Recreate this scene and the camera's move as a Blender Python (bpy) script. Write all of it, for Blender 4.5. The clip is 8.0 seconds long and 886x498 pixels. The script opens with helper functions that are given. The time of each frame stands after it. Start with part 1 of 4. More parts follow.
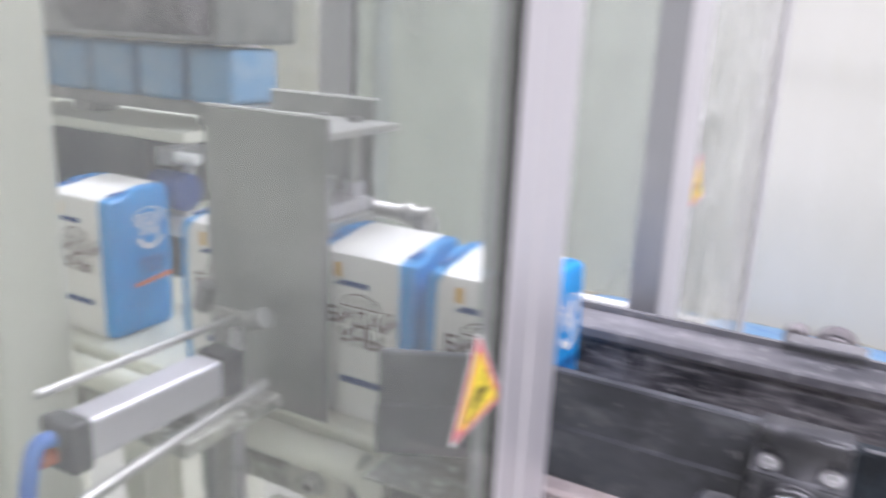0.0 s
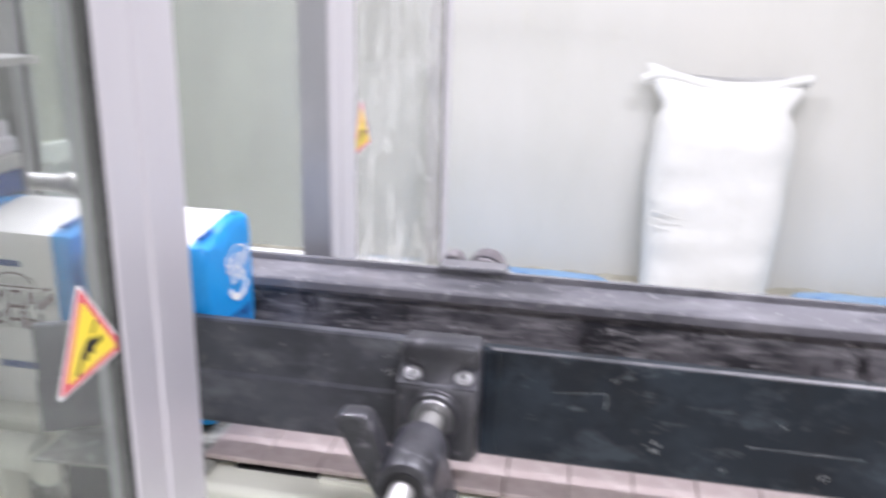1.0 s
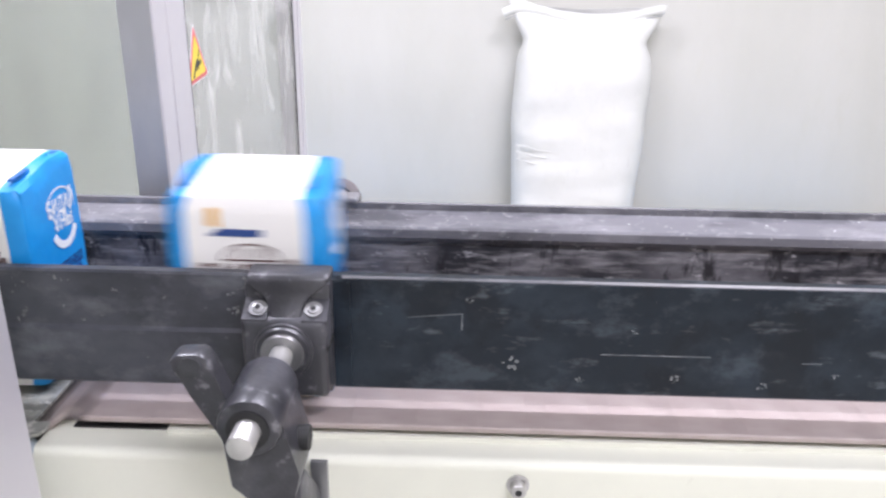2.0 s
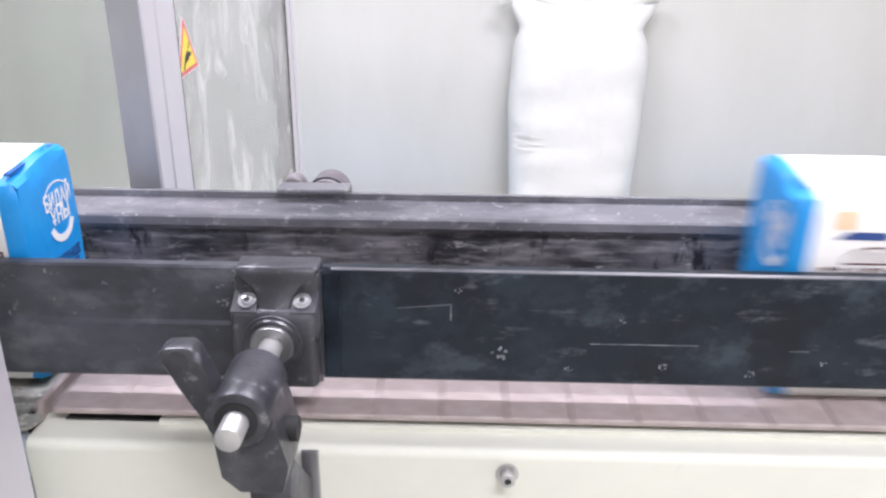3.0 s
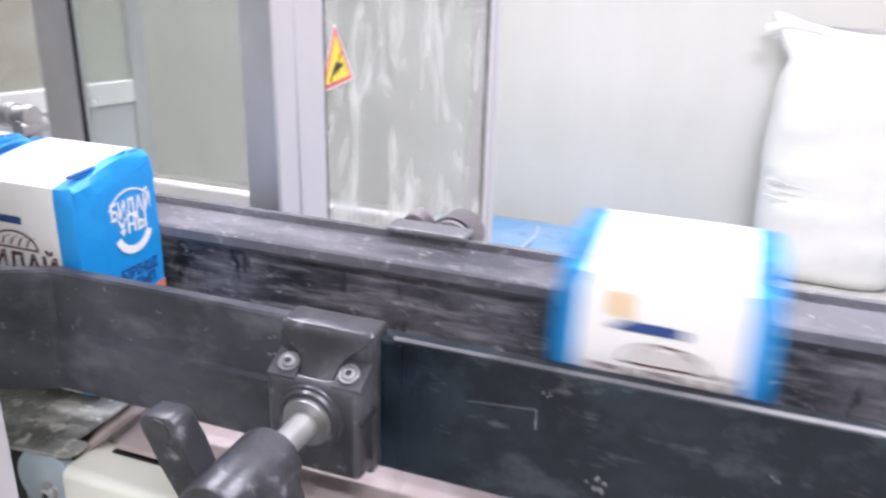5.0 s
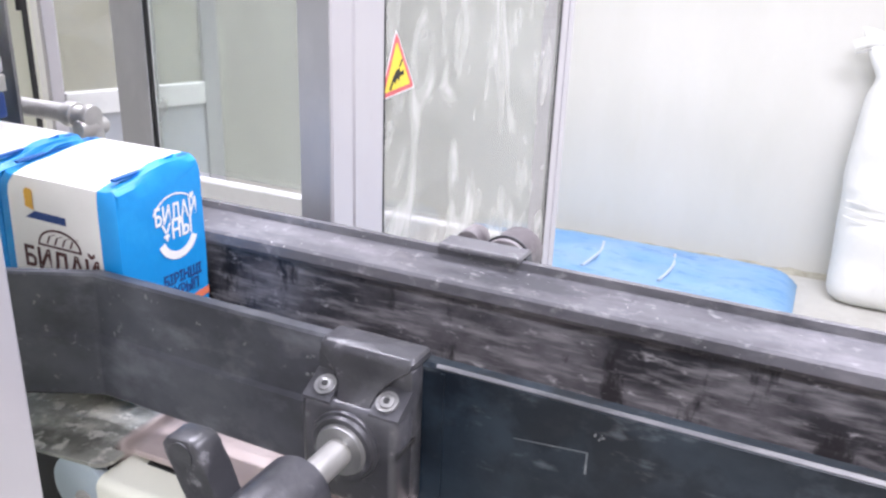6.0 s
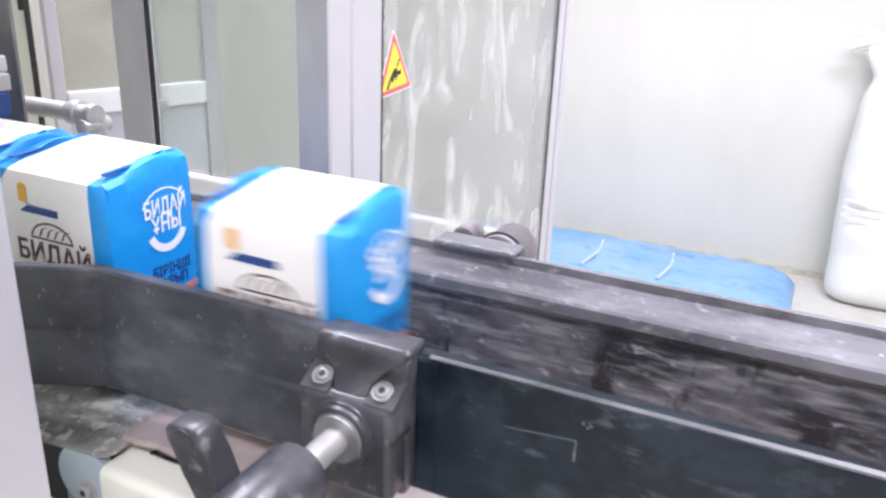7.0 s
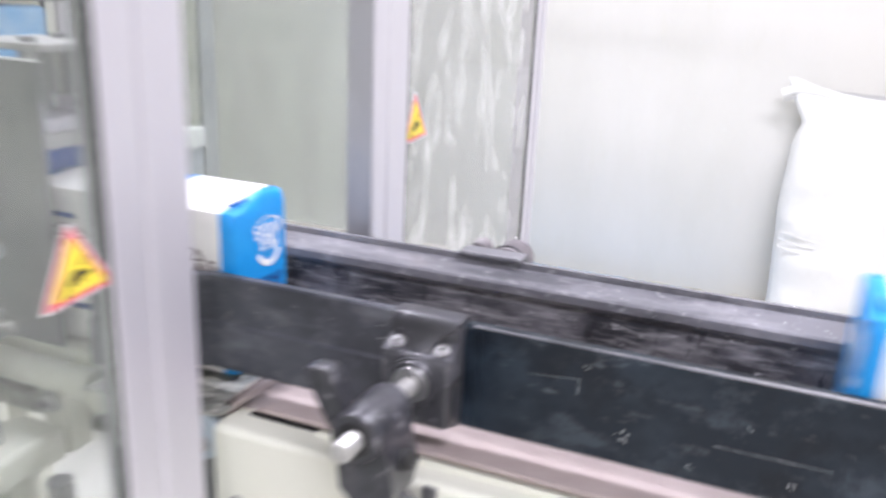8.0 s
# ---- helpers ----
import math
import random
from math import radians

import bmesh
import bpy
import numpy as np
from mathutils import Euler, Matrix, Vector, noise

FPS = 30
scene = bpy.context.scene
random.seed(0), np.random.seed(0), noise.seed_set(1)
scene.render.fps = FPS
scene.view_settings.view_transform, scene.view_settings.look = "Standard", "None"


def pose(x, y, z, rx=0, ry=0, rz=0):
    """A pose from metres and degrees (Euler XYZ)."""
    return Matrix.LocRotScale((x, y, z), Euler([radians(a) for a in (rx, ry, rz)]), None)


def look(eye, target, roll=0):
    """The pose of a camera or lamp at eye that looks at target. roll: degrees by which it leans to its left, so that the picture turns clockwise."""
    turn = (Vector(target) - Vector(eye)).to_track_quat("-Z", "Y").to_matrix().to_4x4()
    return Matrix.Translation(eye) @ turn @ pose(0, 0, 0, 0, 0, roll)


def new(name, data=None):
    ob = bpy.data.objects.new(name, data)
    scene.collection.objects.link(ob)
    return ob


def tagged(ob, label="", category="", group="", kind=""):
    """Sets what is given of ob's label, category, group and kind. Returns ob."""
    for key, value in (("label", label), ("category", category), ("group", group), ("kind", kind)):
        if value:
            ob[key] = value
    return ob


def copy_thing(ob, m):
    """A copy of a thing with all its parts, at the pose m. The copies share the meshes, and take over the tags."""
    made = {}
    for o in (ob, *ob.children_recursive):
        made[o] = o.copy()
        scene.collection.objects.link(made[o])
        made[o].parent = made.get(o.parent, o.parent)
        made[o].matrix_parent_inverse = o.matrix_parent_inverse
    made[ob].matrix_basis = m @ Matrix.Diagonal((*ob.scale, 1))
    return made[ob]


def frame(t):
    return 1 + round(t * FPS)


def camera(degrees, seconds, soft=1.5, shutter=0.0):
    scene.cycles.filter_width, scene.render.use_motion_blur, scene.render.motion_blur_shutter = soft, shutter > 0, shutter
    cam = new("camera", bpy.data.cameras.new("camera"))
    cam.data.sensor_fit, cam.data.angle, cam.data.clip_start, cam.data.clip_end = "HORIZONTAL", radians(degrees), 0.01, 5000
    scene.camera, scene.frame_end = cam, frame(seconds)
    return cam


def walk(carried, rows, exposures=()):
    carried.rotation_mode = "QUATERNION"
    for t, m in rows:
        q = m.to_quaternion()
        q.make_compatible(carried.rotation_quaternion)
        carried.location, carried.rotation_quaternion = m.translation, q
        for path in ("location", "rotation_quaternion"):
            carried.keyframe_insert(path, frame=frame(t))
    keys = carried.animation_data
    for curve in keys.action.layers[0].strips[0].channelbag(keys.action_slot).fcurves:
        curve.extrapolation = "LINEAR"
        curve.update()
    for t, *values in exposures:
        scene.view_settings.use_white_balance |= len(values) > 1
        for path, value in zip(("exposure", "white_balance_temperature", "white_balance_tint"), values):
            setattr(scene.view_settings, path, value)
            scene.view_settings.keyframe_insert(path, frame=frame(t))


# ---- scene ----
cam = camera(57.7, 8.0, soft=2.4, shutter=0.9)
PATH = [
    (0, (0.0400, 0.0140, 1.2600), (-0.8888, 1.7030, 0.7230), 2.60),
    (0.5, (0.0928, 0.0189, 1.2598), (-0.5687, 1.8220, 0.7025), 1.55),
    (0.7, (0.1090, 0.0225, 1.2605), (-0.4120, 1.8635, 0.6730), 1.75),
    (1, (0.1320, 0.0163, 1.2536), (-0.2156, 1.8932, 0.6564), 1.58),
    (1.2, (0.1340, 0.0190, 1.2465), (-0.1250, 1.9033, 0.6225), 1.55),
    (1.5, (0.1465, 0.0246, 1.2313), (-0.0063, 1.9010, 0.5574), 1.48),
    (1.7, (0.1497, 0.0360, 1.2276), (0.0825, 1.9086, 0.5249), 1.50),
    (2, (0.1576, 0.0420, 1.2255), (0.1118, 1.9087, 0.5114), 0.91),
    (3.5, (0.1715, 0.0408, 1.2298), (0.1125, 1.8934, 0.4805), 0.05),
    (4, (0.1947, 0.0772, 1.2233), (-0.0549, 1.9233, 0.4964), -0.82),
    (4.2, (0.2150, 0.1010, 1.2217), (-0.0770, 1.9411, 0.4950), -0.30),
    (4.5, (0.2388, 0.1397, 1.2178), (-0.1957, 1.9497, 0.4867), 0.20),
    (4.7, (0.2500, 0.1680, 1.2170), (-0.2690, 1.9606, 0.5000), 1.00),
    (5, (0.2500, 0.2062, 1.2107), (-0.3872, 1.9664, 0.5073), 1.51),
    (6.5, (0.2441, 0.2434, 1.2077), (-0.5505, 1.9446, 0.5164), 2.24),
    (7, (0.2560, 0.2302, 1.2102), (-0.5335, 1.9325, 0.5181), 2.23),
    (7.3, (0.2799, 0.1934, 1.2235), (-0.4830, 1.9048, 0.5290), 2.20),
    (7.5, (0.2906, 0.1601, 1.2291), (-0.4465, 1.8960, 0.5641), 2.33),
    (7.8, (0.2880, 0.0859, 1.2410), (-0.4126, 1.8509, 0.6165), 2.70),
    (8, (0.2771, 0.0058, 1.2482), (-0.4246, 1.7827, 0.6575), 2.63),
]
walk(cam, [(t, look(eye, target, roll)) for t, eye, target, roll in PATH],
     exposures=((0, -0.14), (1, -0.07), (2, -0.03), (3.5, -0.04), (4.5, 0.04), (5, 0.02), (6.5, 0.21), (7.3, 0.20), (8, 0.10)))

# ---- world and light ----
world = bpy.data.worlds.new("world")
scene.world = world
world.use_nodes = True
world.node_tree.nodes["Background"].inputs[0].default_value = (0.9, 0.95, 1.0, 1)
world.node_tree.nodes["Background"].inputs[1].default_value = 0.3


def ceiling_lamp(x, y, sx, sy, power):
    lamp = bpy.data.lights.new("tube_light", "AREA")
    lamp.shape, lamp.size, lamp.size_y, lamp.energy = "RECTANGLE", sx, sy, power
    lamp.color = (0.865, 0.85, 1.0)
    ob = new("tube_light", lamp)
    ob.location = (x, y, 3.04)
    return ob


for lx, ly, lp in ((-1.0, -0.9, 78), (1.0, -0.9, 78), (-1.0, 1.5, 74), (1.0, 1.5, 74)):
    ceiling_lamp(lx, ly, 1.25, 0.28, lp)


# ---- materials ----
def material(name, base, rough=0.5, metal=0.0, spots=(), bump=0.0, bump_scale=200.0, coat=0.0, gloss=0.5):
    """spots: (colour, scale, low, high, stretch xyz, strength) layers of wear or dust laid over the base colour."""
    m = bpy.data.materials.new(name)
    m.use_nodes = True
    nt = m.node_tree
    b = nt.nodes["Principled BSDF"]
    b.inputs["Roughness"].default_value, b.inputs["Metallic"].default_value = rough, metal
    b.inputs["Coat Weight"].default_value = coat
    b.inputs["Specular IOR Level"].default_value = gloss
    tex = nt.nodes.new("ShaderNodeTexCoord")
    rgb = nt.nodes.new("ShaderNodeRGB")
    rgb.outputs[0].default_value = (*base, 1)
    colour, dust = rgb.outputs[0], None
    for col, scale, low, high, stretch, strength in spots:
        mp = nt.nodes.new("ShaderNodeMapping")
        mp.inputs["Scale"].default_value = stretch
        nz = nt.nodes.new("ShaderNodeTexNoise")
        nz.inputs["Scale"].default_value, nz.inputs["Detail"].default_value = scale, 6
        nz.inputs["Roughness"].default_value = 0.62
        nt.links.new(tex.outputs["Object"], mp.inputs[0])
        nt.links.new(mp.outputs[0], nz.inputs["Vector"])
        rng = nt.nodes.new("ShaderNodeMapRange")
        rng.inputs["From Min"].default_value, rng.inputs["From Max"].default_value = low, high
        rng.inputs["To Max"].default_value = strength
        nt.links.new(nz.outputs["Fac"], rng.inputs["Value"])
        mix = nt.nodes.new("ShaderNodeMix")
        mix.data_type = "RGBA"
        mix.inputs["B"].default_value = (*col, 1)
        nt.links.new(rng.outputs[0], mix.inputs["Factor"])
        nt.links.new(colour, mix.inputs["A"])
        colour = mix.outputs["Result"]
        dust = rng.outputs[0]
    nt.links.new(colour, b.inputs["Base Color"])
    if dust is not None:
        rr = nt.nodes.new("ShaderNodeMapRange")
        rr.inputs["To Min"].default_value, rr.inputs["To Max"].default_value = rough, min(1, rough + 0.3)
        nt.links.new(dust, rr.inputs["Value"])
        nt.links.new(rr.outputs[0], b.inputs["Roughness"])
    if bump:
        nz = nt.nodes.new("ShaderNodeTexNoise")
        nz.inputs["Scale"].default_value, nz.inputs["Detail"].default_value = bump_scale, 4
        nt.links.new(tex.outputs["Object"], nz.inputs["Vector"])
        bp = nt.nodes.new("ShaderNodeBump")
        bp.inputs["Strength"].default_value, bp.inputs["Distance"].default_value = bump, 0.002
        nt.links.new(nz.outputs["Fac"], bp.inputs["Height"])
        nt.links.new(bp.outputs[0], b.inputs["Normal"])
    return m


def dusty_glass(name, tint, haze, scale, stretch, low, high, strength, swirl=0.7):
    """A clear pane with flour dust on it: haze everywhere, streaks on top."""
    m = bpy.data.materials.new(name)
    m.use_nodes = True
    nt = m.node_tree
    b = nt.nodes["Principled BSDF"]
    b.inputs["Base Color"].default_value = (*tint, 1)
    b.inputs["Roughness"].default_value = 0.02
    b.inputs["Transmission Weight"].default_value = 1.0
    b.inputs["IOR"].default_value = 1.2
    d = nt.nodes.new("ShaderNodeBsdfDiffuse")
    d.inputs["Color"].default_value = (0.72, 0.73, 0.69, 1)
    tex = nt.nodes.new("ShaderNodeTexCoord")
    mp = nt.nodes.new("ShaderNodeMapping")
    mp.inputs["Scale"].default_value = stretch
    nz = nt.nodes.new("ShaderNodeTexNoise")
    nz.inputs["Scale"].default_value, nz.inputs["Detail"].default_value, nz.inputs["Distortion"].default_value = scale, 8, swirl
    nt.links.new(tex.outputs["Object"], mp.inputs[0])
    nt.links.new(mp.outputs[0], nz.inputs["Vector"])
    rng = nt.nodes.new("ShaderNodeMapRange")
    rng.inputs["From Min"].default_value, rng.inputs["From Max"].default_value = low, high
    rng.inputs["To Min"].default_value, rng.inputs["To Max"].default_value = haze, strength
    nt.links.new(nz.outputs["Fac"], rng.inputs["Value"])
    mix = nt.nodes.new("ShaderNodeMixShader")
    nt.links.new(rng.outputs[0], mix.inputs[0])
    nt.links.new(b.outputs[0], mix.inputs[1])
    nt.links.new(d.outputs[0], mix.inputs[2])
    nt.links.new(mix.outputs[0], nt.nodes["Material Output"].inputs["Surface"])
    return m


FLOUR = (0.62, 0.6, 0.58)
M = {
    "wall": material("wall_paint", (0.665, 0.655, 0.60), 0.75, spots=(((0.60, 0.595, 0.53), 1.6, 0.42, 0.7, (1, 1, 0.35), 0.8), ((0.61, 0.60, 0.50), 9, 0.6, 0.8, (1, 1, 0.3), 0.4)), bump=0.15, bump_scale=60),
    "floor": material("floor_concrete", (0.6, 0.59, 0.54), 0.7, spots=(((0.42, 0.41, 0.37), 4, 0.45, 0.75, (1, 1, 1), 0.8), ((0.75, 0.74, 0.7), 14, 0.55, 0.75, (1, 1, 1), 0.6)), bump=0.3, bump_scale=80),
    "ceiling": material("ceiling_paint", (0.8, 0.8, 0.78), 0.8, spots=(((0.7, 0.7, 0.67), 2, 0.5, 0.8, (1, 1, 1), 0.6),)),
    "lamp": material("lamp_diffuser", (0.9, 0.9, 0.9), 0.4),
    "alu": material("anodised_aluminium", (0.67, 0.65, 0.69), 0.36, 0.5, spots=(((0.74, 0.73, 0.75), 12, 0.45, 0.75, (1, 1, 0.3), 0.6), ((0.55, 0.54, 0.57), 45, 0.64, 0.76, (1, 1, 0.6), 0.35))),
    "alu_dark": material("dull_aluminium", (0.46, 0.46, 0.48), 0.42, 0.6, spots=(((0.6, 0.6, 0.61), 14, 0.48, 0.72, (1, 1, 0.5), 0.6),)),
    "steel": material("stainless_steel", (0.36, 0.36, 0.36), 0.36, 0.8, spots=(((0.24, 0.24, 0.245), 7, 0.42, 0.62, (1, 1, 0.6), 0.7), ((0.52, 0.51, 0.49), 18, 0.50, 0.75, (1, 1, 0.5), 0.7)), bump=0.05),
    "dusty_steel": material("floury_steel", (0.33, 0.33, 0.29), 0.5, 0.35, spots=(((0.16, 0.16, 0.14), 16, 0.48, 0.62, (1, 1, 1), 0.8), ((0.66, 0.65, 0.57), 22, 0.46, 0.62, (1, 1, 1), 0.75), ((0.74, 0.72, 0.66), 70, 0.54, 0.62, (1, 1, 1), 0.8)), bump=0.5, bump_scale=150),
    "rod": material("floury_steel_rod", (0.5, 0.49, 0.47), 0.36, 0.6, spots=(((0.66, 0.65, 0.62), 40, 0.42, 0.7, (1, 0.5, 1), 0.8), ((0.4, 0.39, 0.38), 90, 0.62, 0.75, (1, 1, 1), 0.5))),
    "chrome": material("bright_steel_rod", (0.72, 0.71, 0.7), 0.2, 0.95, spots=((FLOUR, 60, 0.55, 0.75, (1, 0.4, 1), 0.7),)),
    "black": material("black_plastic", (0.03, 0.031, 0.035), 0.42, spots=(((0.2, 0.2, 0.21), 9, 0.45, 0.85, (1, 1, 2.2), 0.7), ((0.34, 0.34, 0.34), 55, 0.6, 0.8, (0.5, 1, 2), 0.5)), bump=0.12, bump_scale=160),
    "rail": material("black_guide_plastic", (0.005, 0.010, 0.017), 0.30, spots=(((0.019, 0.030, 0.043), 9, 0.44, 0.60, (0.8, 1, 1.1), 0.85), ((0.058, 0.073, 0.088), 24, 0.54, 0.66, (0.7, 1, 1.1), 0.6), ((0.002, 0.004, 0.008), 17, 0.53, 0.61, (0.9, 1, 0.9), 0.75), ((0.14, 0.155, 0.17), 50, 0.60, 0.72, (0.5, 1, 1.5), 0.5), (FLOUR, 170, 0.71, 0.76, (1, 1, 1), 0.6)), bump=0.12, bump_scale=110, gloss=0.32),
    # flour dust, plus a paler base that stands in for grazing sheen
    "rail_dust_sheen": material("dusty_sheen_guide_plastic", (0.027, 0.029, 0.037), 0.37, spots=(((0.085, 0.088, 0.102), 8, 0.38, 0.62, (0.9, 1, 1.2), 0.8), ((0.19, 0.195, 0.21), 22, 0.51, 0.70, (0.6, 1, 1.1), 0.6), ((0.010, 0.011, 0.016), 18, 0.55, 0.65, (0.8, 1, 1), 0.55), (FLOUR, 90, 0.65, 0.78, (1, 1, 1), 0.55)), bump=0.1, bump_scale=110),
    "worn_edge": material("worn_highlight_plastic", (0.13, 0.13, 0.14), 0.45, spots=(((0.36, 0.35, 0.355), 24, 0.46, 0.68, (0.3, 1, 1), 0.9), ((0.04, 0.045, 0.05), 14, 0.58, 0.66, (0.5, 1, 1), 0.8))),
    "liner": material("scuffed_black_liner", (0.02, 0.021, 0.026), 0.42, spots=(((0.17, 0.165, 0.175), 15, 0.40, 0.62, (0.6, 1, 1.0), 0.9), ((0.36, 0.35, 0.355), 70, 0.48, 0.68, (0.28, 1, 1.9), 0.6), ((0.007, 0.007, 0.010), 24, 0.53, 0.60, (1.3, 1, 0.5), 0.92), ((0.55, 0.54, 0.54), 90, 0.60, 0.70, (0.5, 1, 1.0), 0.7)), bump=0.2, bump_scale=140),
    "zinc": material("zinc_plate", (0.5, 0.58, 0.63), 0.42, 0.5, spots=(((0.62, 0.66, 0.68), 40, 0.45, 0.7, (1, 1, 1), 0.7),)),
    "knob_dusty": material("floury_casting", (0.12, 0.105, 0.112), 0.5, spots=(((0.3, 0.28, 0.28), 40, 0.42, 0.7, (1, 1, 1), 0.8), ((0.03, 0.03, 0.03), 24, 0.56, 0.66, (1, 1, 1), 0.6))),
    "rail_top": material("rail_top_floury", (0.17, 0.167, 0.18), 0.22, spots=(((0.06, 0.06, 0.068), 11, 0.52, 0.66, (0.5, 1.4, 1), 0.75), ((0.32, 0.31, 0.325), 26, 0.50, 0.70, (0.45, 1, 1), 0.65), ((0.42, 0.41, 0.415), 110, 0.58, 0.70, (0.7, 1, 1), 0.5), (FLOUR, 190, 0.67, 0.72, (0.9, 1, 1), 0.75)), bump=0.06, bump_scale=120),
    "knob": material("matt_black_casting", (0.036, 0.036, 0.041), 0.31, spots=(((0.15, 0.148, 0.162), 20, 0.44, 0.78, (1, 1, 1), 0.7), ((0.42, 0.41, 0.43), 80, 0.59, 0.76, (1, 1, 1), 0.5)), bump=0.12, bump_scale=300),
    "cream": material("cream_paint", (0.8, 0.8, 0.68), 0.4, spots=(((0.7, 0.7, 0.6), 6, 0.45, 0.75, (1, 1, 1), 0.6), ((0.5, 0.48, 0.4), 60, 0.68, 0.8, (1, 1, 1), 0.4))),
    "slat": material("brown_grey_slat", (0.385, 0.315, 0.29), 0.55, spots=(((0.52, 0.455, 0.425), 40, 0.42, 0.72, (1, 1, 1), 0.7), ((0.28, 0.22, 0.205), 90, 0.62, 0.78, (1, 1, 1), 0.5)), bump=0.15),
    "sack": material("white_woven_plastic", (0.76, 0.76, 0.72), 0.55, spots=(((0.68, 0.68, 0.63), 7, 0.45, 0.75, (1, 1, 1), 0.7), ((0.62, 0.61, 0.56), 30, 0.6, 0.75, (1, 1, 0.4), 0.4)), bump=0.3, bump_scale=220),
    "paper": material("white_paper", (0.86, 0.84, 0.8), 0.55, spots=(((0.78, 0.76, 0.71), 25, 0.5, 0.8, (1, 1, 1), 0.5),), bump=0.25, bump_scale=90),
    "blue": material("blue_printed_paper", (0.009, 0.285, 0.69), 0.42, spots=(((0.03, 0.40, 0.80), 30, 0.5, 0.8, (1, 1, 1), 0.7),), bump=0.7, bump_scale=42),
    # darker blue for the shade painted into the pack's folds
    "fold_shade": material("fold_shade_blue", (0.004, 0.10, 0.33), 0.6),
    "print_brown": material("brown_print", (0.1, 0.035, 0.03), 0.6),
    "print_navy": material("navy_print", (0.02, 0.06, 0.22), 0.6),
    "print_white": material("white_print", (0.85, 0.85, 0.85), 0.6),
    "print_gold": material("gold_print", (0.75, 0.42, 0.06), 0.6),
    "print_red": material("orange_red_print", (0.75, 0.2, 0.1), 0.6),
    "yellow": material("yellow_sticker", (0.88, 0.69, 0.07), 0.45, spots=(((0.8, 0.66, 0.2), 30, 0.5, 0.8, (1, 1, 1), 0.5),)),
    "red": material("red_sticker", (0.68, 0.14, 0.16), 0.45),
    "sticker_black": material("black_sticker_print", (0.02, 0.02, 0.02), 0.5),
    "blue_film": material("blue_plastic_film", (0.20, 0.42, 0.70), 0.4, spots=(((0.38, 0.56, 0.76), 3, 0.4, 0.7, (1, 1, 1), 0.8), ((0.09, 0.25, 0.62), 9, 0.55, 0.72, (1, 2, 1), 0.7)), bump=0.2, bump_scale=20),
    "blue_part": material("light_blue_plastic", (0.16, 0.36, 0.58), 0.4, spots=(((0.4, 0.52, 0.62), 20, 0.45, 0.75, (1, 1, 1), 0.7),)),
    "infill": material("grey_blue_panel", (0.5, 0.52, 0.56), 0.5, spots=(((0.66, 0.66, 0.66), 14, 0.5, 0.75, (1, 1, 1), 0.7),)),
    "rubber": material("black_rubber", (0.02, 0.02, 0.02), 0.7),
    "cable": material("cable_sheath", (0.05, 0.05, 0.05), 0.6),
    "blue_hose": material("blue_air_hose", (0.1, 0.25, 0.7), 0.35),
    "glass_near": dusty_glass("dusty_pane", (0.86, 0.90, 0.87), 0.05, 5, (1, 1, 0.5), 0.4, 0.8, 0.18),
    "glass_far": dusty_glass("floury_pane", (0.65, 0.64, 0.63), 0.13, 8, (1, 1.4, 0.75), 0.46, 0.76, 0.52, 2.2),
    "glass_back": dusty_glass("hazy_pane", (0.80, 0.87, 0.82), 0.2, 4, (1, 1, 0.4), 0.4, 0.8, 0.42),
    "glass_door": dusty_glass("mottled_pane", (0.66, 0.66, 0.56), 0.10, 9, (1, 1, 0.8), 0.35, 0.75, 0.34, 1.5),
    "white_bar": material("white_painted_bar", (0.84, 0.84, 0.82), 0.45, spots=(((0.7, 0.7, 0.68), 20, 0.5, 0.75, (1, 1, 1), 0.6),)),
}


# ---- mesh helpers ----
def mesh_of(name, bm, mat, smooth=False):
    me = bpy.data.meshes.new(name)
    bmesh.ops.recalc_face_normals(bm, faces=bm.faces)
    bm.to_mesh(me)
    bm.free()
    me.materials.append(M[mat] if isinstance(mat, str) else mat)
    if smooth:
        for p in me.polygons:
            p.use_smooth = True
        me.set_sharp_from_angle(angle=radians(38))
    return me


def part(name, bm, mat, parent=None, label="", smooth=False):
    ob = new(name, mesh_of(name, bm, mat, smooth))
    ob.parent = parent
    return tagged(ob, label=label)


def thing(name, label, category, group="", kind="", at=None):
    ob = new(name)
    ob.empty_display_size = 0.05
    if at is not None:
        ob.matrix_basis = at
    return tagged(ob, label, category, group, kind)


def box(bm, x0, x1, y0, y1, z0, z1, bevel=0.0, seg=2):
    r = bmesh.ops.create_cube(bm, size=1, matrix=Matrix.LocRotScale(((x0 + x1) / 2, (y0 + y1) / 2, (z0 + z1) / 2), None, (x1 - x0, y1 - y0, z1 - z0)))
    if bevel:
        edges = {e for v in r["verts"] for e in v.link_edges}
        bmesh.ops.bevel(bm, geom=list(edges), offset=bevel, segments=seg, affect="EDGES", profile=0.5)
    return bm


def bx(*a, **k):
    return box(bmesh.new(), *a, **k)


def rod(bm, p0, p1, r0, r1=None, seg=24, bevel=0.0):
    p0, p1 = Vector(p0), Vector(p1)
    d = p1 - p0
    m = Matrix.Translation((p0 + p1) / 2) @ d.to_track_quat("Z", "Y").to_matrix().to_4x4()
    r = bmesh.ops.create_cone(bm, cap_ends=True, segments=seg, radius1=r0, radius2=r0 if r1 is None else r1, depth=d.length, matrix=m)
    if bevel:
        caps = [e for v in r["verts"] for e in v.link_edges if len([f for f in e.link_faces if len(f.verts) > 4]) == 1]
        bmesh.ops.bevel(bm, geom=list(set(caps)), offset=bevel, segments=2, affect="EDGES", profile=0.5)
    return bm


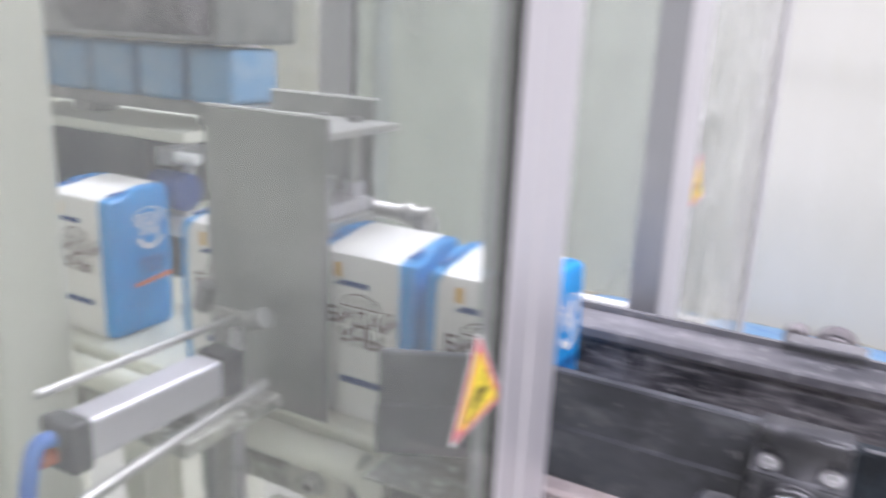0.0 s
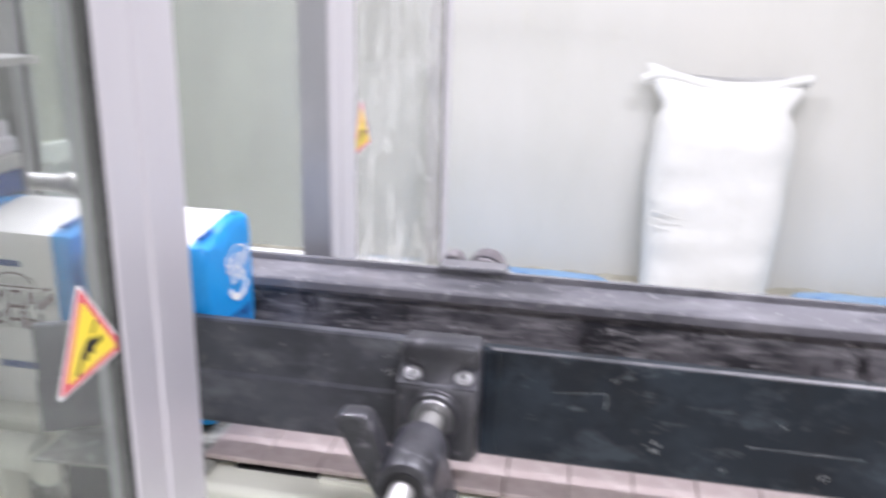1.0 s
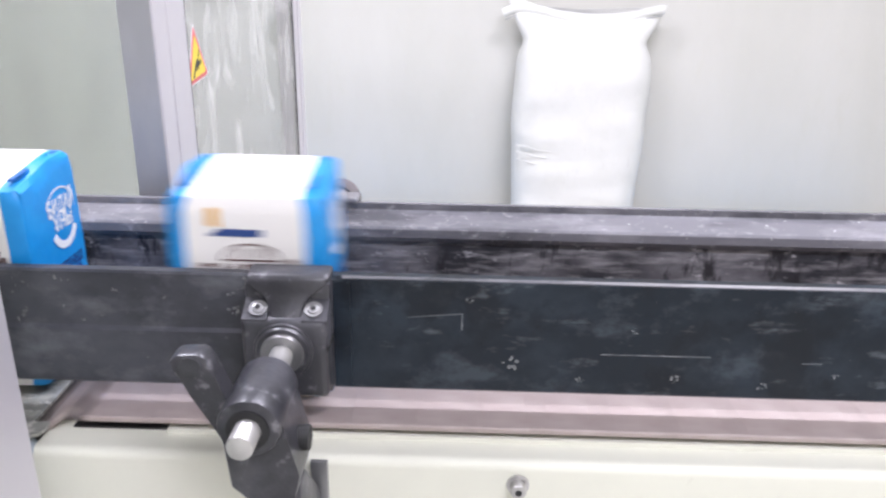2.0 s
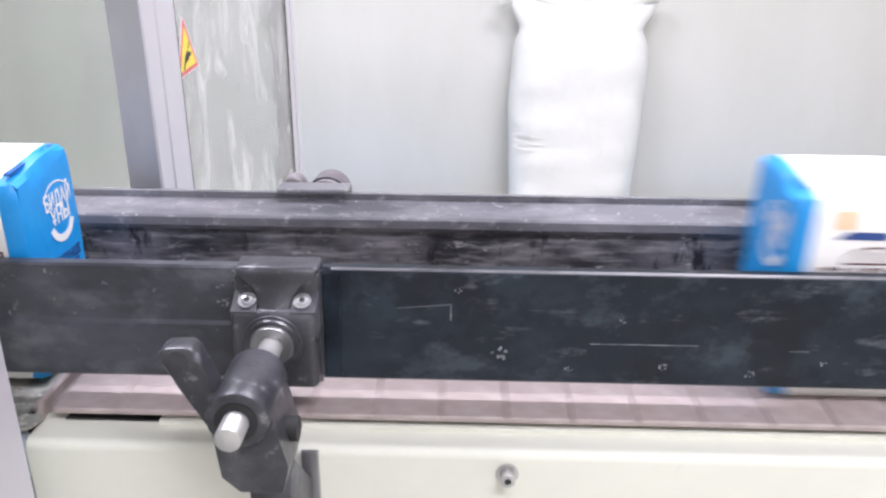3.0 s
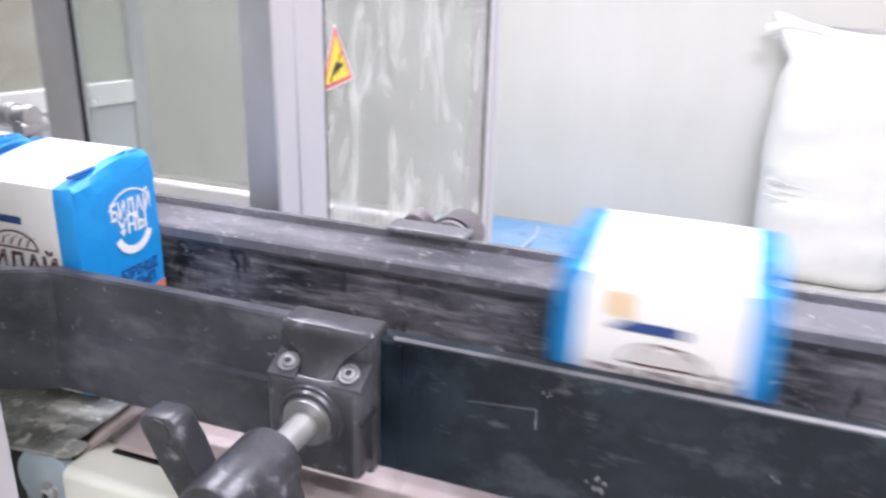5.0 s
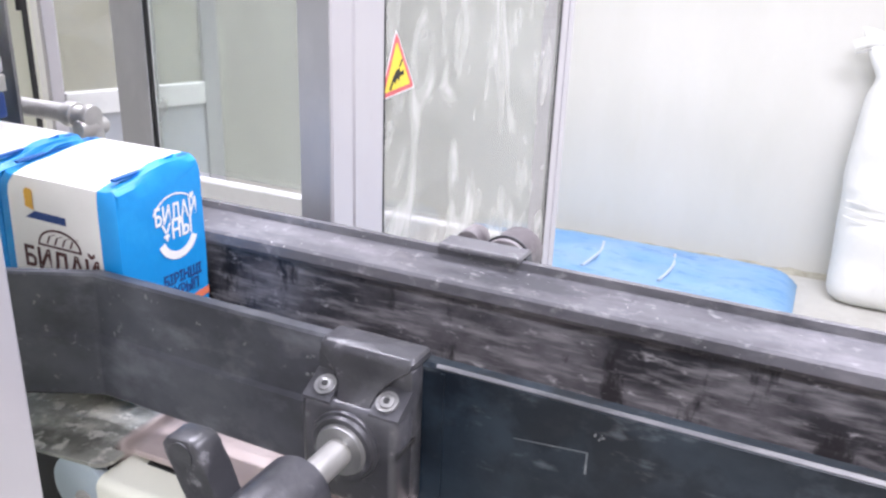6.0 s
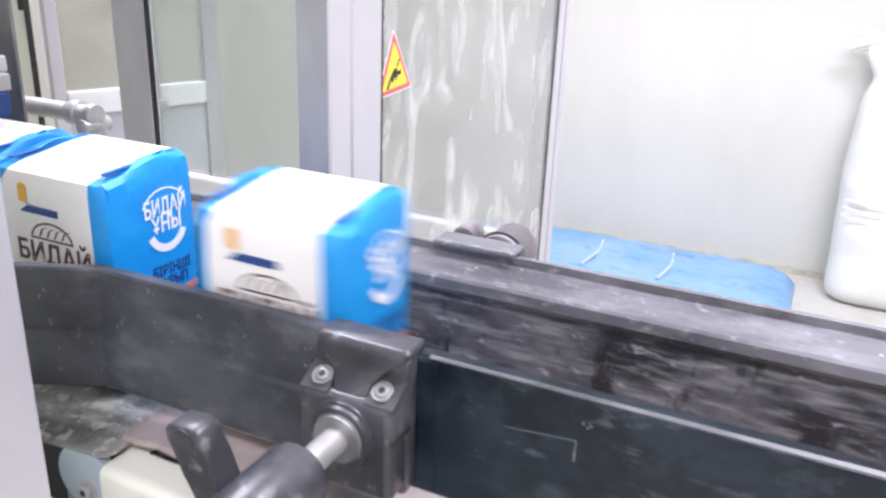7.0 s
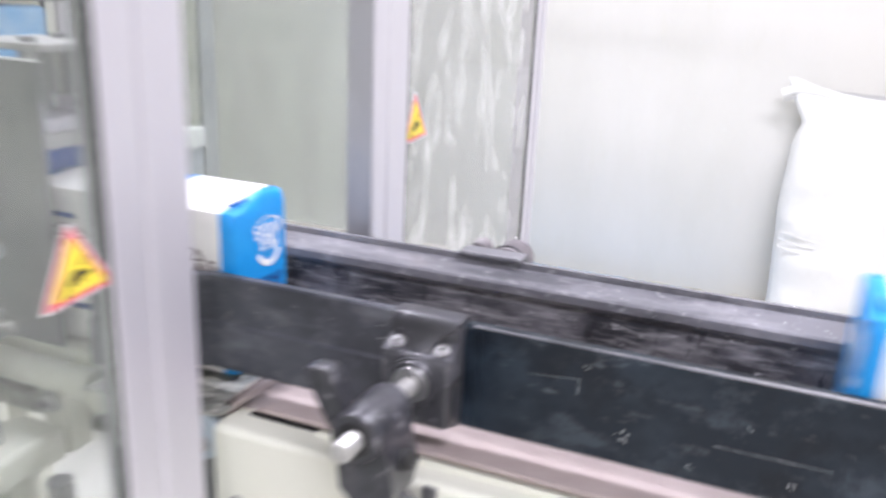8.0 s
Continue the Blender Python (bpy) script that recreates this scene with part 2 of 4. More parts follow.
def rd(*a, **k):
    return rod(bmesh.new(), *a, **k)


def extrude(bm, pts, axis, a0, a1):
    """A closed outline pts of (u, v) drawn along one axis: x takes (y, z), y takes (x, z), z takes (x, y)."""
    def at(u, v, w):
        return {"x": (w, u, v), "y": (u, w, v), "z": (u, v, w)}[axis]
    lo = [bm.verts.new(at(u, v, a0)) for u, v in pts]
    hi = [bm.verts.new(at(u, v, a1)) for u, v in pts]
    n = len(pts)
    bm.faces.new(lo)
    bm.faces.new(hi[::-1])
    for i in range(n):
        bm.faces.new((lo[i], hi[i], hi[(i + 1) % n], lo[(i + 1) % n]))
    return bm


def tube(bm, path, r, seg=8):
    """A round hose along a smooth path."""
    pts = [Vector(p) for p in path]
    fine = []
    for i in range(len(pts) - 1):
        a, b, c, d = pts[max(i - 1, 0)], pts[i], pts[i + 1], pts[min(i + 2, len(pts) - 1)]
        for k in range(6):
            t = k / 6
            fine.append(0.5 * ((2 * b) + (c - a) * t + (2 * a - 5 * b + 4 * c - d) * t * t + (3 * b - a - 3 * c + d) * t ** 3))
    fine.append(pts[-1])
    rings = []
    for i, p in enumerate(fine):
        d = (fine[min(i + 1, len(fine) - 1)] - fine[max(i - 1, 0)]).normalized()
        q = d.to_track_quat("Z", "Y")
        rings.append([bm.verts.new(p + q @ Vector((r * math.cos(2 * math.pi * k / seg), r * math.sin(2 * math.pi * k / seg), 0))) for k in range(seg)])
    for a, b in zip(rings, rings[1:]):
        for k in range(seg):
            bm.faces.new((a[k], a[(k + 1) % seg], b[(k + 1) % seg], b[k]))
    return bm


def lettering(text, size, m, parent, mat, name="lettering", width=None):
    """Flat printed letters, as a mesh."""
    cu = bpy.data.curves.new("letters", "FONT")
    cu.body, cu.size, cu.align_x, cu.align_y, cu.extrude = text, size, "CENTER", "CENTER", 0.0001
    cu.resolution_u, cu.offset = 3, size * 0.022
    tmp = new("letters", cu)
    bpy.context.view_layer.update()
    me = bpy.data.meshes.new_from_object(tmp.evaluated_get(bpy.context.evaluated_depsgraph_get()))
    bpy.data.objects.remove(tmp)
    if width:
        xs = [v.co.x for v in me.vertices]
        f = width / max(1e-6, max(xs) - min(xs))
        for v in me.vertices:
            v.co.x *= f
    me.materials.clear()
    me.materials.append(M[mat])
    ob = new(name, me)
    ob.parent, ob.matrix_basis = parent, m
    return ob


# ---- the room ----
WALL_Y = 3.72
FLOOR = 0.0
def slab(name, mat, dims, label, category):
    return tagged(part(name, bx(*dims), mat), label, category, kind="structure")


slab("floor", "floor", (-3.6, 3.6, -2.6, 3.9, -0.15, FLOOR), "pale worn concrete floor with flour dust", "floor")
slab("wall_north", "wall", (-3.6, 3.6, WALL_Y, WALL_Y + 0.18, FLOOR, 3.1), "off-white painted wall, dirty along its foot", "wall")
slab("wall_south", "wall", (-3.6, 3.6, -2.6, -2.42, FLOOR, 3.1), "off-white painted wall", "wall")
slab("wall_west", "wall", (-3.6, -3.42, -2.42, WALL_Y, FLOOR, 3.1), "off-white painted wall", "wall")
slab("wall_east", "wall", (3.42, 3.6, -2.42, WALL_Y, FLOOR, 3.1), "off-white painted wall", "wall")
slab("ceiling", "ceiling", (-3.6, 3.6, -2.6, 3.9, 3.1, 3.25), "white painted ceiling", "ceiling")
for lx, ly in ((-1.0, -0.9), (1.0, -0.9), (-1.0, 1.5), (1.0, 1.5)):
    c = thing("ceiling_light", "white tube light fixture on the ceiling", "lamp", "ceiling lights", at=pose(lx, ly, 3.1))
    part("housing", bx(-0.66, 0.66, -0.17, 0.17, -0.05, 0.0, bevel=0.008), "lamp", c)


# dirty plaster foot of the wall
def wall_foot():
    bm = bmesh.new()
    n = 90
    lo, hi, front = [], [], []
    for i in range(n + 1):
        x = -2.2 + 4.4 * i / n
        h = 0.016 + 0.03 * abs(noise.noise((x * 5, 0, 1))) + 0.014 * noise.noise((x * 19, 2, 0))
        d = 0.012 + 0.014 * abs(noise.noise((x * 7, 3, 0)))
        lo.append(bm.verts.new((x, WALL_Y - d - 0.012, FLOOR)))
        front.append(bm.verts.new((x, WALL_Y - d, FLOOR + h * 0.7)))
        hi.append(bm.verts.new((x, WALL_Y + 0.002, FLOOR + h)))
    for i in range(n):
        bm.faces.new((lo[i], lo[i + 1], front[i + 1], front[i]))
        bm.faces.new((front[i], front[i + 1], hi[i + 1], hi[i]))
    return tagged(part("skirting", bm, material("crumbling_plaster", (0.5, 0.48, 0.38), 0.9, spots=(((0.3, 0.28, 0.22), 25, 0.4, 0.7, (1, 1, 1), 0.8),), bump=0.5, bump_scale=60)), "crumbling grimy plaster along the foot of the wall", "skirting", kind="structure")


wall_foot()


# ---- white sack against the wall ----
def flour_sack(x, y, z, w, d, h, tilt):
    """A full woven sack: belly, flat stitched neck with two ears."""
    bm = bmesh.new()
    nu, nv = 40, 46
    rings = []
    for j in range(nv + 1):
        v = j / nv
        ww, dd = w / 2, d / 2
        neck = max(0.0, (v - 0.8) / 0.2)
        dd *= (1 - 0.93 * neck ** 1.3) * (0.86 + 0.14 * math.sin(math.pi * min(1, v * 1.2)))
        ww *= 0.94 + 0.06 * math.sin(math.pi * v * 1.1) + 0.27 * max(0, (v - 0.84) / 0.16) ** 1.3 - 0.07 * math.exp(-((v - 0.84) / 0.05) ** 2)
        ww *= 1 + 0.055 * max(0.0, min(1.0, (v - 0.25) / 0.45)) * (1 - 0.6 * neck)
        dd *= 1 + 0.14 * math.exp(-((v - 0.70) / 0.10) ** 2)
        if v < 0.06:
            k = math.sqrt(1 - ((0.06 - v) / 0.06) ** 2)
            ww, dd = ww * (0.86 + 0.14 * k), dd * (0.7 + 0.3 * k)
        row = []
        for i in range(nu):
            a = 2 * math.pi * i / nu
            c, s = math.cos(a), math.sin(a)
            px = ww * math.copysign(abs(c) ** 0.5, c)
            py = dd * math.copysign(abs(s) ** 0.7, s)
            pz = h * v
            amp = 0.014 * (1 - neck)
            dent = 0.008 * math.exp(-((v - 0.33 + 0.10 * px / w) / 0.008) ** 2) * max(0, -px / w + 0.1) + 0.008 * math.exp(-((v - 0.36 + 0.12 * px / w) / 0.008) ** 2) * max(0, -px / w + 0.1)
            wr = noise.noise((px * 6, py * 6, pz * 9)) * amp + noise.noise((px * 4, 4, pz * 14 + px * 10)) * 0.004 - 0.006 * math.exp(-((v - 0.58 + 0.10 * abs(px / w) + 0.05 * noise.noise((px * 6, 1, 0))) / 0.022) ** 2)
            pz -= 0.045 * neck * (1 - min(1.2, (px / (w / 2)) ** 2)) + 0.02 * neck * px / w
            row.append(bm.verts.new((px + 0.018 * v + 0.01 * noise.noise((pz * 5, 0, 2)), py + (wr - 3 * dent) * math.copysign(1, s), pz)))
        rings.append(row)
    for a, b in zip(rings, rings[1:]):
        for i in range(nu):
            bm.faces.new((a[i], a[(i + 1) % nu], b[(i + 1) % nu], b[i]))
    bm.faces.new(rings[0][::-1])
    bm.faces.new(rings[-1])
    root = thing("flour_sack", "full white woven plastic sack standing against the wall", "sack", at=pose(x, y, z, tilt, 0, 0))
    part("bag", bm, "sack", root, smooth=True)
    # rolled and stitched hem along the neck
    hem = []
    for i in range(17):
        u = i / 8 - 1
        droop = 0.045 * max(0.0, -u - 0.82) / 0.18
        hem.append((w * 0.60 * u, -0.022 + 0.006 * math.sin(5 * u), h - 0.012 - 0.046 * (1 - u * u) - 0.012 * u - droop + 0.005 * math.sin(9 * u)))
    bm = tube(bmesh.new(), hem, 0.019, 12)
    for v in bm.verts:
        # flatten the roll towards the wall and deepen it downwards
        v.co.y = -0.022 + (v.co.y + 0.022) * 0.75
        v.co.z -= 0.010 * max(0.0, math.sin(v.co.x * 9 + 1.0))
    part("stitched_hem", bm, "sack", root, "folded stitched hem", smooth=True)
    part("seam_thread", tube(bmesh.new(), [(p[0] * 0.97, p[1] - 0.004, p[2] - 0.026) for p in hem], 0.004, 6), material("grey_thread", (0.45, 0.45, 0.43), 0.8), root)
    # shallow creases low on one flank
    for k in range(3):
        path = [(-w * 0.47 + 0.045 * q, -d * 0.40 - 0.012 - 0.010 * math.sin(math.pi * (q + 1) / 7), h * 0.405 - 0.030 * k - 0.0085 * q + 0.003 * math.sin(2 * q + k)) for q in range(5 - k)]
        part("crease", tube(bmesh.new(), path, 0.0022, 8), "sack", root, smooth=True)
    return root


flour_sack(0.648, 3.53, FLOOR, 0.565, 0.26, 0.995, -5)


# ---- blue plastic sack lying on the floor by the wall ----
def blue_sack(x0, x1, y0, y1, label, straps):
    bm = bmesh.new()
    nx, ny = 60, 26
    grid = []
    for i in range(nx + 1):
        row = []
        for j in range(ny + 1):
            u, v = i / nx * 2 - 1, j / ny * 2 - 1
            e = (1 - abs(u) ** 8) * (1 - abs(v) ** 6)
            x, y = (x0 + x1) / 2 + u * (x1 - x0) / 2, (y0 + y1) / 2 + v * (y1 - y0) / 2
            corner = max(0, abs(u) - 0.86) / 0.14
            y = (y0 + y1) / 2 + (y - (y0 + y1) / 2) * (1 - 0.28 * corner ** 2)
            z = FLOOR + 0.006 + 0.06 * max(0, e) ** 0.5 + 0.012 * e * noise.noise((x * 5, y * 8, 0)) + 0.005 * noise.noise((x * 22, y * 22, 3)) * e
            row.append(bm.verts.new((x, y, z)))
        grid.append(row)
    for i in range(nx):
        for j in range(ny):
            bm.faces.new((grid[i][j], grid[i + 1][j], grid[i + 1][j + 1], grid[i][j + 1]))
    rim = [grid[i][0] for i in range(nx + 1)] + [grid[nx][j] for j in range(1, ny + 1)] + [grid[i][ny] for i in range(nx - 1, -1, -1)] + [grid[0][j] for j in range(ny - 1, 0, -1)]
    base = [bm.verts.new((v.co.x, v.co.y, FLOOR)) for v in rim]
    for i in range(len(rim)):
        bm.faces.new((rim[i], base[i], base[(i + 1) % len(rim)], rim[(i + 1) % len(rim)]))
    bm.faces.new(base)
    root = thing("plastic_sack", label, "sack")
    part("bag", bm, "blue_film", root, smooth=True)
    tape = material("pale_tape", (0.6, 0.68, 0.78), 0.5)
    for a in straps:
        bm = bmesh.new()
        tube(bm, [(a + 0.02 * math.sin(k), 3.16 + 0.11 * k, FLOOR + 0.071 + 0.004 * math.sin(2 * k)) for k in range(4)], 0.006, 8)
        part("strap", bm, tape, root, "pale strap across the sack", smooth=True)


blue_sack(-1.15, 0.28, 2.95, 3.66, "flat blue plastic sack lying on the floor along the wall", (-0.5, -0.2))
blue_sack(1.02, 2.1, 3.1, 3.66, "flat blue plastic sack on the floor beside the white sack", ())


# ---- guard enclosure of aluminium profiles and dusty panes ----
GX = -0.15
NX = -0.139


def post(parent, y0, y1, z0, z1, x0=GX - 0.034, x1=GX, mat="alu", name="post"):
    """A slotted upright profile."""
    w = y1 - y0
    s, d = 0.0035, 0.004
    ym = (y0 + y1) / 2
    pts = [(x0, y0), (x1 - 0.002, y0), (x1, y0 + 0.002), (x1, ym - s), (x1 - d, ym - s), (x1 - d, ym + s), (x1, ym + s), (x1, y1 - 0.002), (x1 - 0.002, y1), (x0, y1)]
    if w < 0.06:
        pts = [(x0, y0), (x1 - 0.002, y0), (x1, y0 + 0.002), (x1, y1 - 0.002), (x1 - 0.002, y1), (x0, y1)]
    return part(name, extrude(bmesh.new(), pts, "z", z0, z1), mat, parent)


def pane(parent, dims, mat, open_to_light=False):
    ob = part("pane", bx(*dims), mat, parent)
    ob.visible_shadow = not open_to_light
    return ob


guard = thing("machine_guard", "aluminium-framed guard with dusty clear panes round the packing machine", "machine guard")
Z0, Z1 = 0.12, 2.05
post(guard, 0.422, 0.459, Z0, Z1, NX - 0.020, NX)
# thin darker strip stands in for shade on this side of the post
part("side_cover", bx(NX - 0.020, NX - 0.0105, 0.4202, 0.422, Z0, Z1), "alu_dark", guard, "thin darker strip standing in for shade on the post")
post(guard, 0.4605, 0.510, Z0, Z1, NX - 0.011, NX)
part("gasket", bx(NX - 0.010, NX - 0.0012, 0.4175, 0.422, Z0 + 0.05, Z1 - 0.05), "rubber", guard)
post(guard, 0.849, 0.886, Z0, Z1)
post(guard, 0.8875, 0.944, Z0, Z1)
# shade on the far post's side, also put in as a darker strip
part("side_cover", bx(GX - 0.034, GX - 0.0015, 0.8472, 0.849, Z0, Z1), "alu_dark", guard, "thin darker strip standing in for shade on the post")
part("gasket", bx(GX - 0.010, GX - 0.0012, 0.944, 0.948, Z0 + 0.05, Z1 - 0.05), "rubber", guard)
post(guard, 1.513, 1.578, Z0, Z1)
part("gasket", bx(GX - 0.010, GX - 0.0012, 1.509, 1.513, Z0 + 0.05, Z1 - 0.05), "rubber", guard)
post(guard, -0.46, -0.40, Z0, Z1)
pane(guard, (NX - 0.006, NX - 0.002, -0.40, 0.4175, Z0 + 0.05, Z1 - 0.05), "glass_near")
pane(guard, (GX - 0.006, GX - 0.002, 0.948, 1.509, Z0 + 0.05, Z1 - 0.05), "glass_far", True)
for y0, y1 in ((-0.40, 0.422), (0.944, 1.513)):
    part("rail", bx(GX - 0.034, GX - 0.001, y0, y1, Z0, Z0 + 0.05, bevel=0.002), "alu", guard)
    part("rail", bx(GX - 0.034, GX - 0.001, y0, y1, Z1 - 0.05, Z1, bevel=0.002), "alu", guard)
part("rail", bx(GX - 0.034, GX - 0.001, 0.510, 0.849, Z1 - 0.05, Z1, bevel=0.002), "alu", guard)
# out of view: added to keep lamp light off the inside
part("roof_panel", bx(-2.3, GX, -0.46, 0.95, Z1, Z1 + 0.02, bevel=0.003), "alu_dark", guard, "unseen grey metal panel added to darken the machine inside")
# back side of the guard
BY = 1.52
for x0, x1, mat in ((-1.135, -1.045, "alu_dark"), (-2.3, -2.24, "alu")):
    part("post", bx(x0, x1, BY, BY + 0.034, Z0, Z1, bevel=0.003), mat, guard)
part("rail", bx(-1.035, GX - 0.034, BY - 0.025, BY - 0.001, 0.69, 0.748, bevel=0.006), "white_bar", guard, "white painted bar")
part("rail", bx(-1.045, GX - 0.034, BY, BY + 0.034, Z1 - 0.05, Z1, bevel=0.003), "alu", guard)
part("gasket", bx(-1.045, -1.039, BY + 0.003, BY + 0.012, 0.748, Z1 - 0.05), "rubber", guard)
pane(guard, (-1.039, GX - 0.034, BY + 0.015, BY + 0.019, 0.748, Z1 - 0.05), "glass_back", True)
part("infill_panel", bx(-1.045, GX - 0.034, BY + 0.012, BY + 0.02, Z0, 0.69), "infill", guard, "grey metal infill panel")
part("door_panel", bx(-2.24, -1.3935, BY - 0.006, BY + 0.02, Z0, Z1, bevel=0.004), "cream", guard, "cream painted door panel")
part("door_gasket", bx(-1.3935, -1.388, BY - 0.008, BY + 0.004, Z0, Z1), "rubber", guard)
part("hinge_pin", rd((-1.392, BY - 0.012, 1.055), (-1.392, BY - 0.012, 1.085), 0.008), "rubber", guard)
# door of the guard, swung open towards the wall
door = thing("guard_door", "aluminium guard door with a mottled pane, standing open", "door", at=pose(-1.378, 1.545, 0, 0, 0, 69.4))
part("stile", bx(0.0, 0.03, -0.012, 0.012, Z0, Z1, bevel=0.003), "alu", door)
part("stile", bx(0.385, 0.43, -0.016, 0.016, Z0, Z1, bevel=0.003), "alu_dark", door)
for z0, z1 in ((Z0, Z0 + 0.05), (0.812, 0.868), (Z1 - 0.05, Z1)):
    part("rail", bx(0.03, 0.385, -0.018, 0.014, z0, z1, bevel=0.003), "white_bar", door)
pane(door, (0.03, 0.385, -0.002, 0.002, 0.868, Z1 - 0.05), "glass_door", True)
part("infill_panel", bx(0.03, 0.385, -0.004, 0.004, Z0 + 0.05, 0.812), "infill", door, "grey metal infill panel")
part("hinge", rd((-0.004, 0, 0.4), (-0.004, 0, 0.48), 0.008), "rubber", door)
part("hinge", rd((-0.004, 0, 1.6), (-0.004, 0, 1.68), 0.008), "rubber", door)
part("foot", rd((0.41, 0, FLOOR), (0.41, 0, Z0), 0.016), "rubber", door)
# far and near sides that close the guard
pane(guard, (-2.24, GX - 0.034, -0.44, -0.436, Z0 + 0.05, Z1 - 0.05), "glass_near")
part("post", bx(-2.3, -2.24, -0.46, -0.40, Z0, Z1, bevel=0.003), "alu", guard)
part("rail", bx(-2.24, GX - 0.034, -0.46, -0.42, Z0, Z0 + 0.05, bevel=0.003), "alu", guard)
for x, y in ((GX - 0.017, -0.43), (GX - 0.017, 0.46), (GX - 0.017, 0.9), (GX - 0.017, 1.53), (-2.27, -0.43), (-2.27, 1.537), (-1.085, 1.537)):
    part("foot", rd((x, y, FLOOR), (x, y, Z0), 0.022), "rubber", guard)


def warning_sign(x, yc, zc, side, turn):
    """A triangular sticker: white edge, red border, yellow field, black crushed-hand mark."""
    root = thing("warning_sign", "yellow triangular hand-injury warning sticker with red border", "sign", "warning signs", at=pose(x, yc, zc, turn, 0, 0))

    def tri(s, x0, x1, r):
        h = s * math.sqrt(3) / 2
        pts = [(-s / 2, -h / 3), (s / 2, -h / 3), (0, 2 * h / 3)]
        out = []
        for i, (u, v) in enumerate(pts):
            for k in (-1, 1):
                a, b = pts[(i + k) % 3]
                d = math.hypot(a - u, b - v)
                out.append((u + (a - u) / d * r, v + (b - v) / d * r))
        return extrude(bmesh.new(), out, "x", x0, x1)
    part("white_edge", tri(side, 0, 0.0003, 0.0022), "print_white", root)
    part("red_border", tri(side * 0.93, 0.0003, 0.0006, 0.002), "red", root)
    part("yellow_field", tri(side * 0.72, 0.0006, 0.0009, 0.002), "yellow", root)
    s = side / 0.07
    bm = bmesh.new()
    extrude(bm, [(u * s, v * s) for u, v in ((-0.017, -0.013), (-0.009, -0.003), (-0.002, 0.003), (0.004, 0.004), (0.004, 0.0), (0.012, 0.001), (0.012, -0.003), (0.004, -0.004), (0.002, -0.008), (-0.001, -0.004), (-0.005, -0.009), (-0.008, -0.006), (-0.014, -0.014))], "x", 0.0009, 0.0012)
    extrude(bm, [(u * s, v * s) for u, v in ((0.003, 0.006), (0.009, 0.012), (0.0105, 0.0105), (0.0045, 0.0045))], "x", 0.0009, 0.0012)
    part("pictogram", bm, "sticker_black", root)
    return root


warning_sign(NX - 0.0019, 0.391, 1.0605, 0.066, 5)
warning_sign(GX - 0.0019, 0.9725, 1.0915, 0.076, 4)

# ---- outfeed conveyor ----
BELT = 0.85
conveyor = thing("conveyor", "cream-painted slat conveyor carrying the packs out of the machine", "conveyor")
XB0, XB1 = -0.188, 2.95


def side_beam(y0, y1, face):
    """A folded sheet beam: flat top, rounded edge, deep side."""
    pts = []
    for k in range(7):
        a = math.pi / 2 * k / 6
        pts.append((y0 + 0.008 - 0.008 * math.sin(a), 0.835 - 0.008 + 0.008 * math.cos(a)))
    pts += [(y0, 0.64), (y0 + 0.012, 0.632), (y1, 0.632), (y1, 0.835)]
    if face > 0:
        pts = [(y0 + y1 - u, v) for u, v in pts][::-1]
    return part("side_beam", extrude(bmesh.new(), pts, "x", XB0, XB1), "cream", conveyor)


side_beam(0.585, 0.628, -1)
side_beam(0.786, 0.829, 1)
# no real gap here: a black strip paints the slot's shade
part("gap_strip", bx(XB0 + 0.02, -0.088, 0.617, 0.632, 0.8352, 0.8368), "rubber", conveyor, "black strip standing in for the shade between belt and beam")
part("wear_strip", bx(-0.086, XB1, 0.612, 0.632, 0.8352, 0.8392), "cream", conveyor)
for x in (0.0, 1.4, 2.8):
    for y in (0.607, 0.807):
        part("leg", bx(x - 0.02, x + 0.02, y - 0.018, y + 0.018, FLOOR, 0.633, bevel=0.003), "cream", conveyor)
    part("cross_tie", bx(x - 0.015, x + 0.015, 0.625, 0.789, 0.25, 0.28), "cream", conveyor)


def bolt(parent, p, axis, r=0.0075, h=0.007, mat="rod"):
    """A hexagon-key screw; a black plug on its head stands in for the shaded recess."""
    a = Vector(axis).normalized()
    q = Vector(p)
    bm = bmesh.new()
    rod(bm, q - a * 0.002, q + a * 0.0012, r * 1.5, seg=20)
    rod(bm, q + a * 0.0012, q + a * h, r, seg=20, bevel=0.0008)
    ob = part("screw", bm, mat, parent, smooth=True)
    part("socket", rd(q + a * (h - 0.001), q + a * (h + 0.0003), r * 0.5, seg=6), "rubber", ob)
    return ob


for x, z in ((0.208, 0.815), (-0.163, 0.752), (0.62, 0.815)):
    bolt(conveyor, (x, 0.5845, z), (0, -1, 0), 0.0062, 0.011)
# roller end disc and bracket at the infeed end
disc = part("roller_disc", rd((-0.212, 0.600, 0.815), (-0.212, 0.590, 0.815), 0.028, seg=40, bevel=0.001), "zinc", conveyor, "zinc-plated end disc", smooth=True)
bolt(conveyor, (-0.208, 0.590, 0.806), (0, -1, 0), 0.006, 0.006)
part("end_bracket", bx(-0.25, -0.19, 0.601, 0.628, 0.70, 0.80, bevel=0.003), "steel", conveyor)
part("nose_roller", rd((-0.185, 0.632, 0.819), (-0.185, 0.782, 0.819), 0.018), "steel", conveyor)

# dusty transfer plate between the two belts
bm = extrude(bmesh.new(), [(-0.345, 0.575), (-0.245, 0.583), (-0.192, 0.589), (-0.185, 0.593), (-0.183, 0.600), (-0.184, 0.6105), (-0.197, 0.6105), (-0.197, 0.79), (-0.345, 0.79)], "z", 0.8415, 0.8445)
plate = tagged(part("transfer_plate", bm, "dusty_steel"), "floury steel transfer plate between two conveyors", "plate")
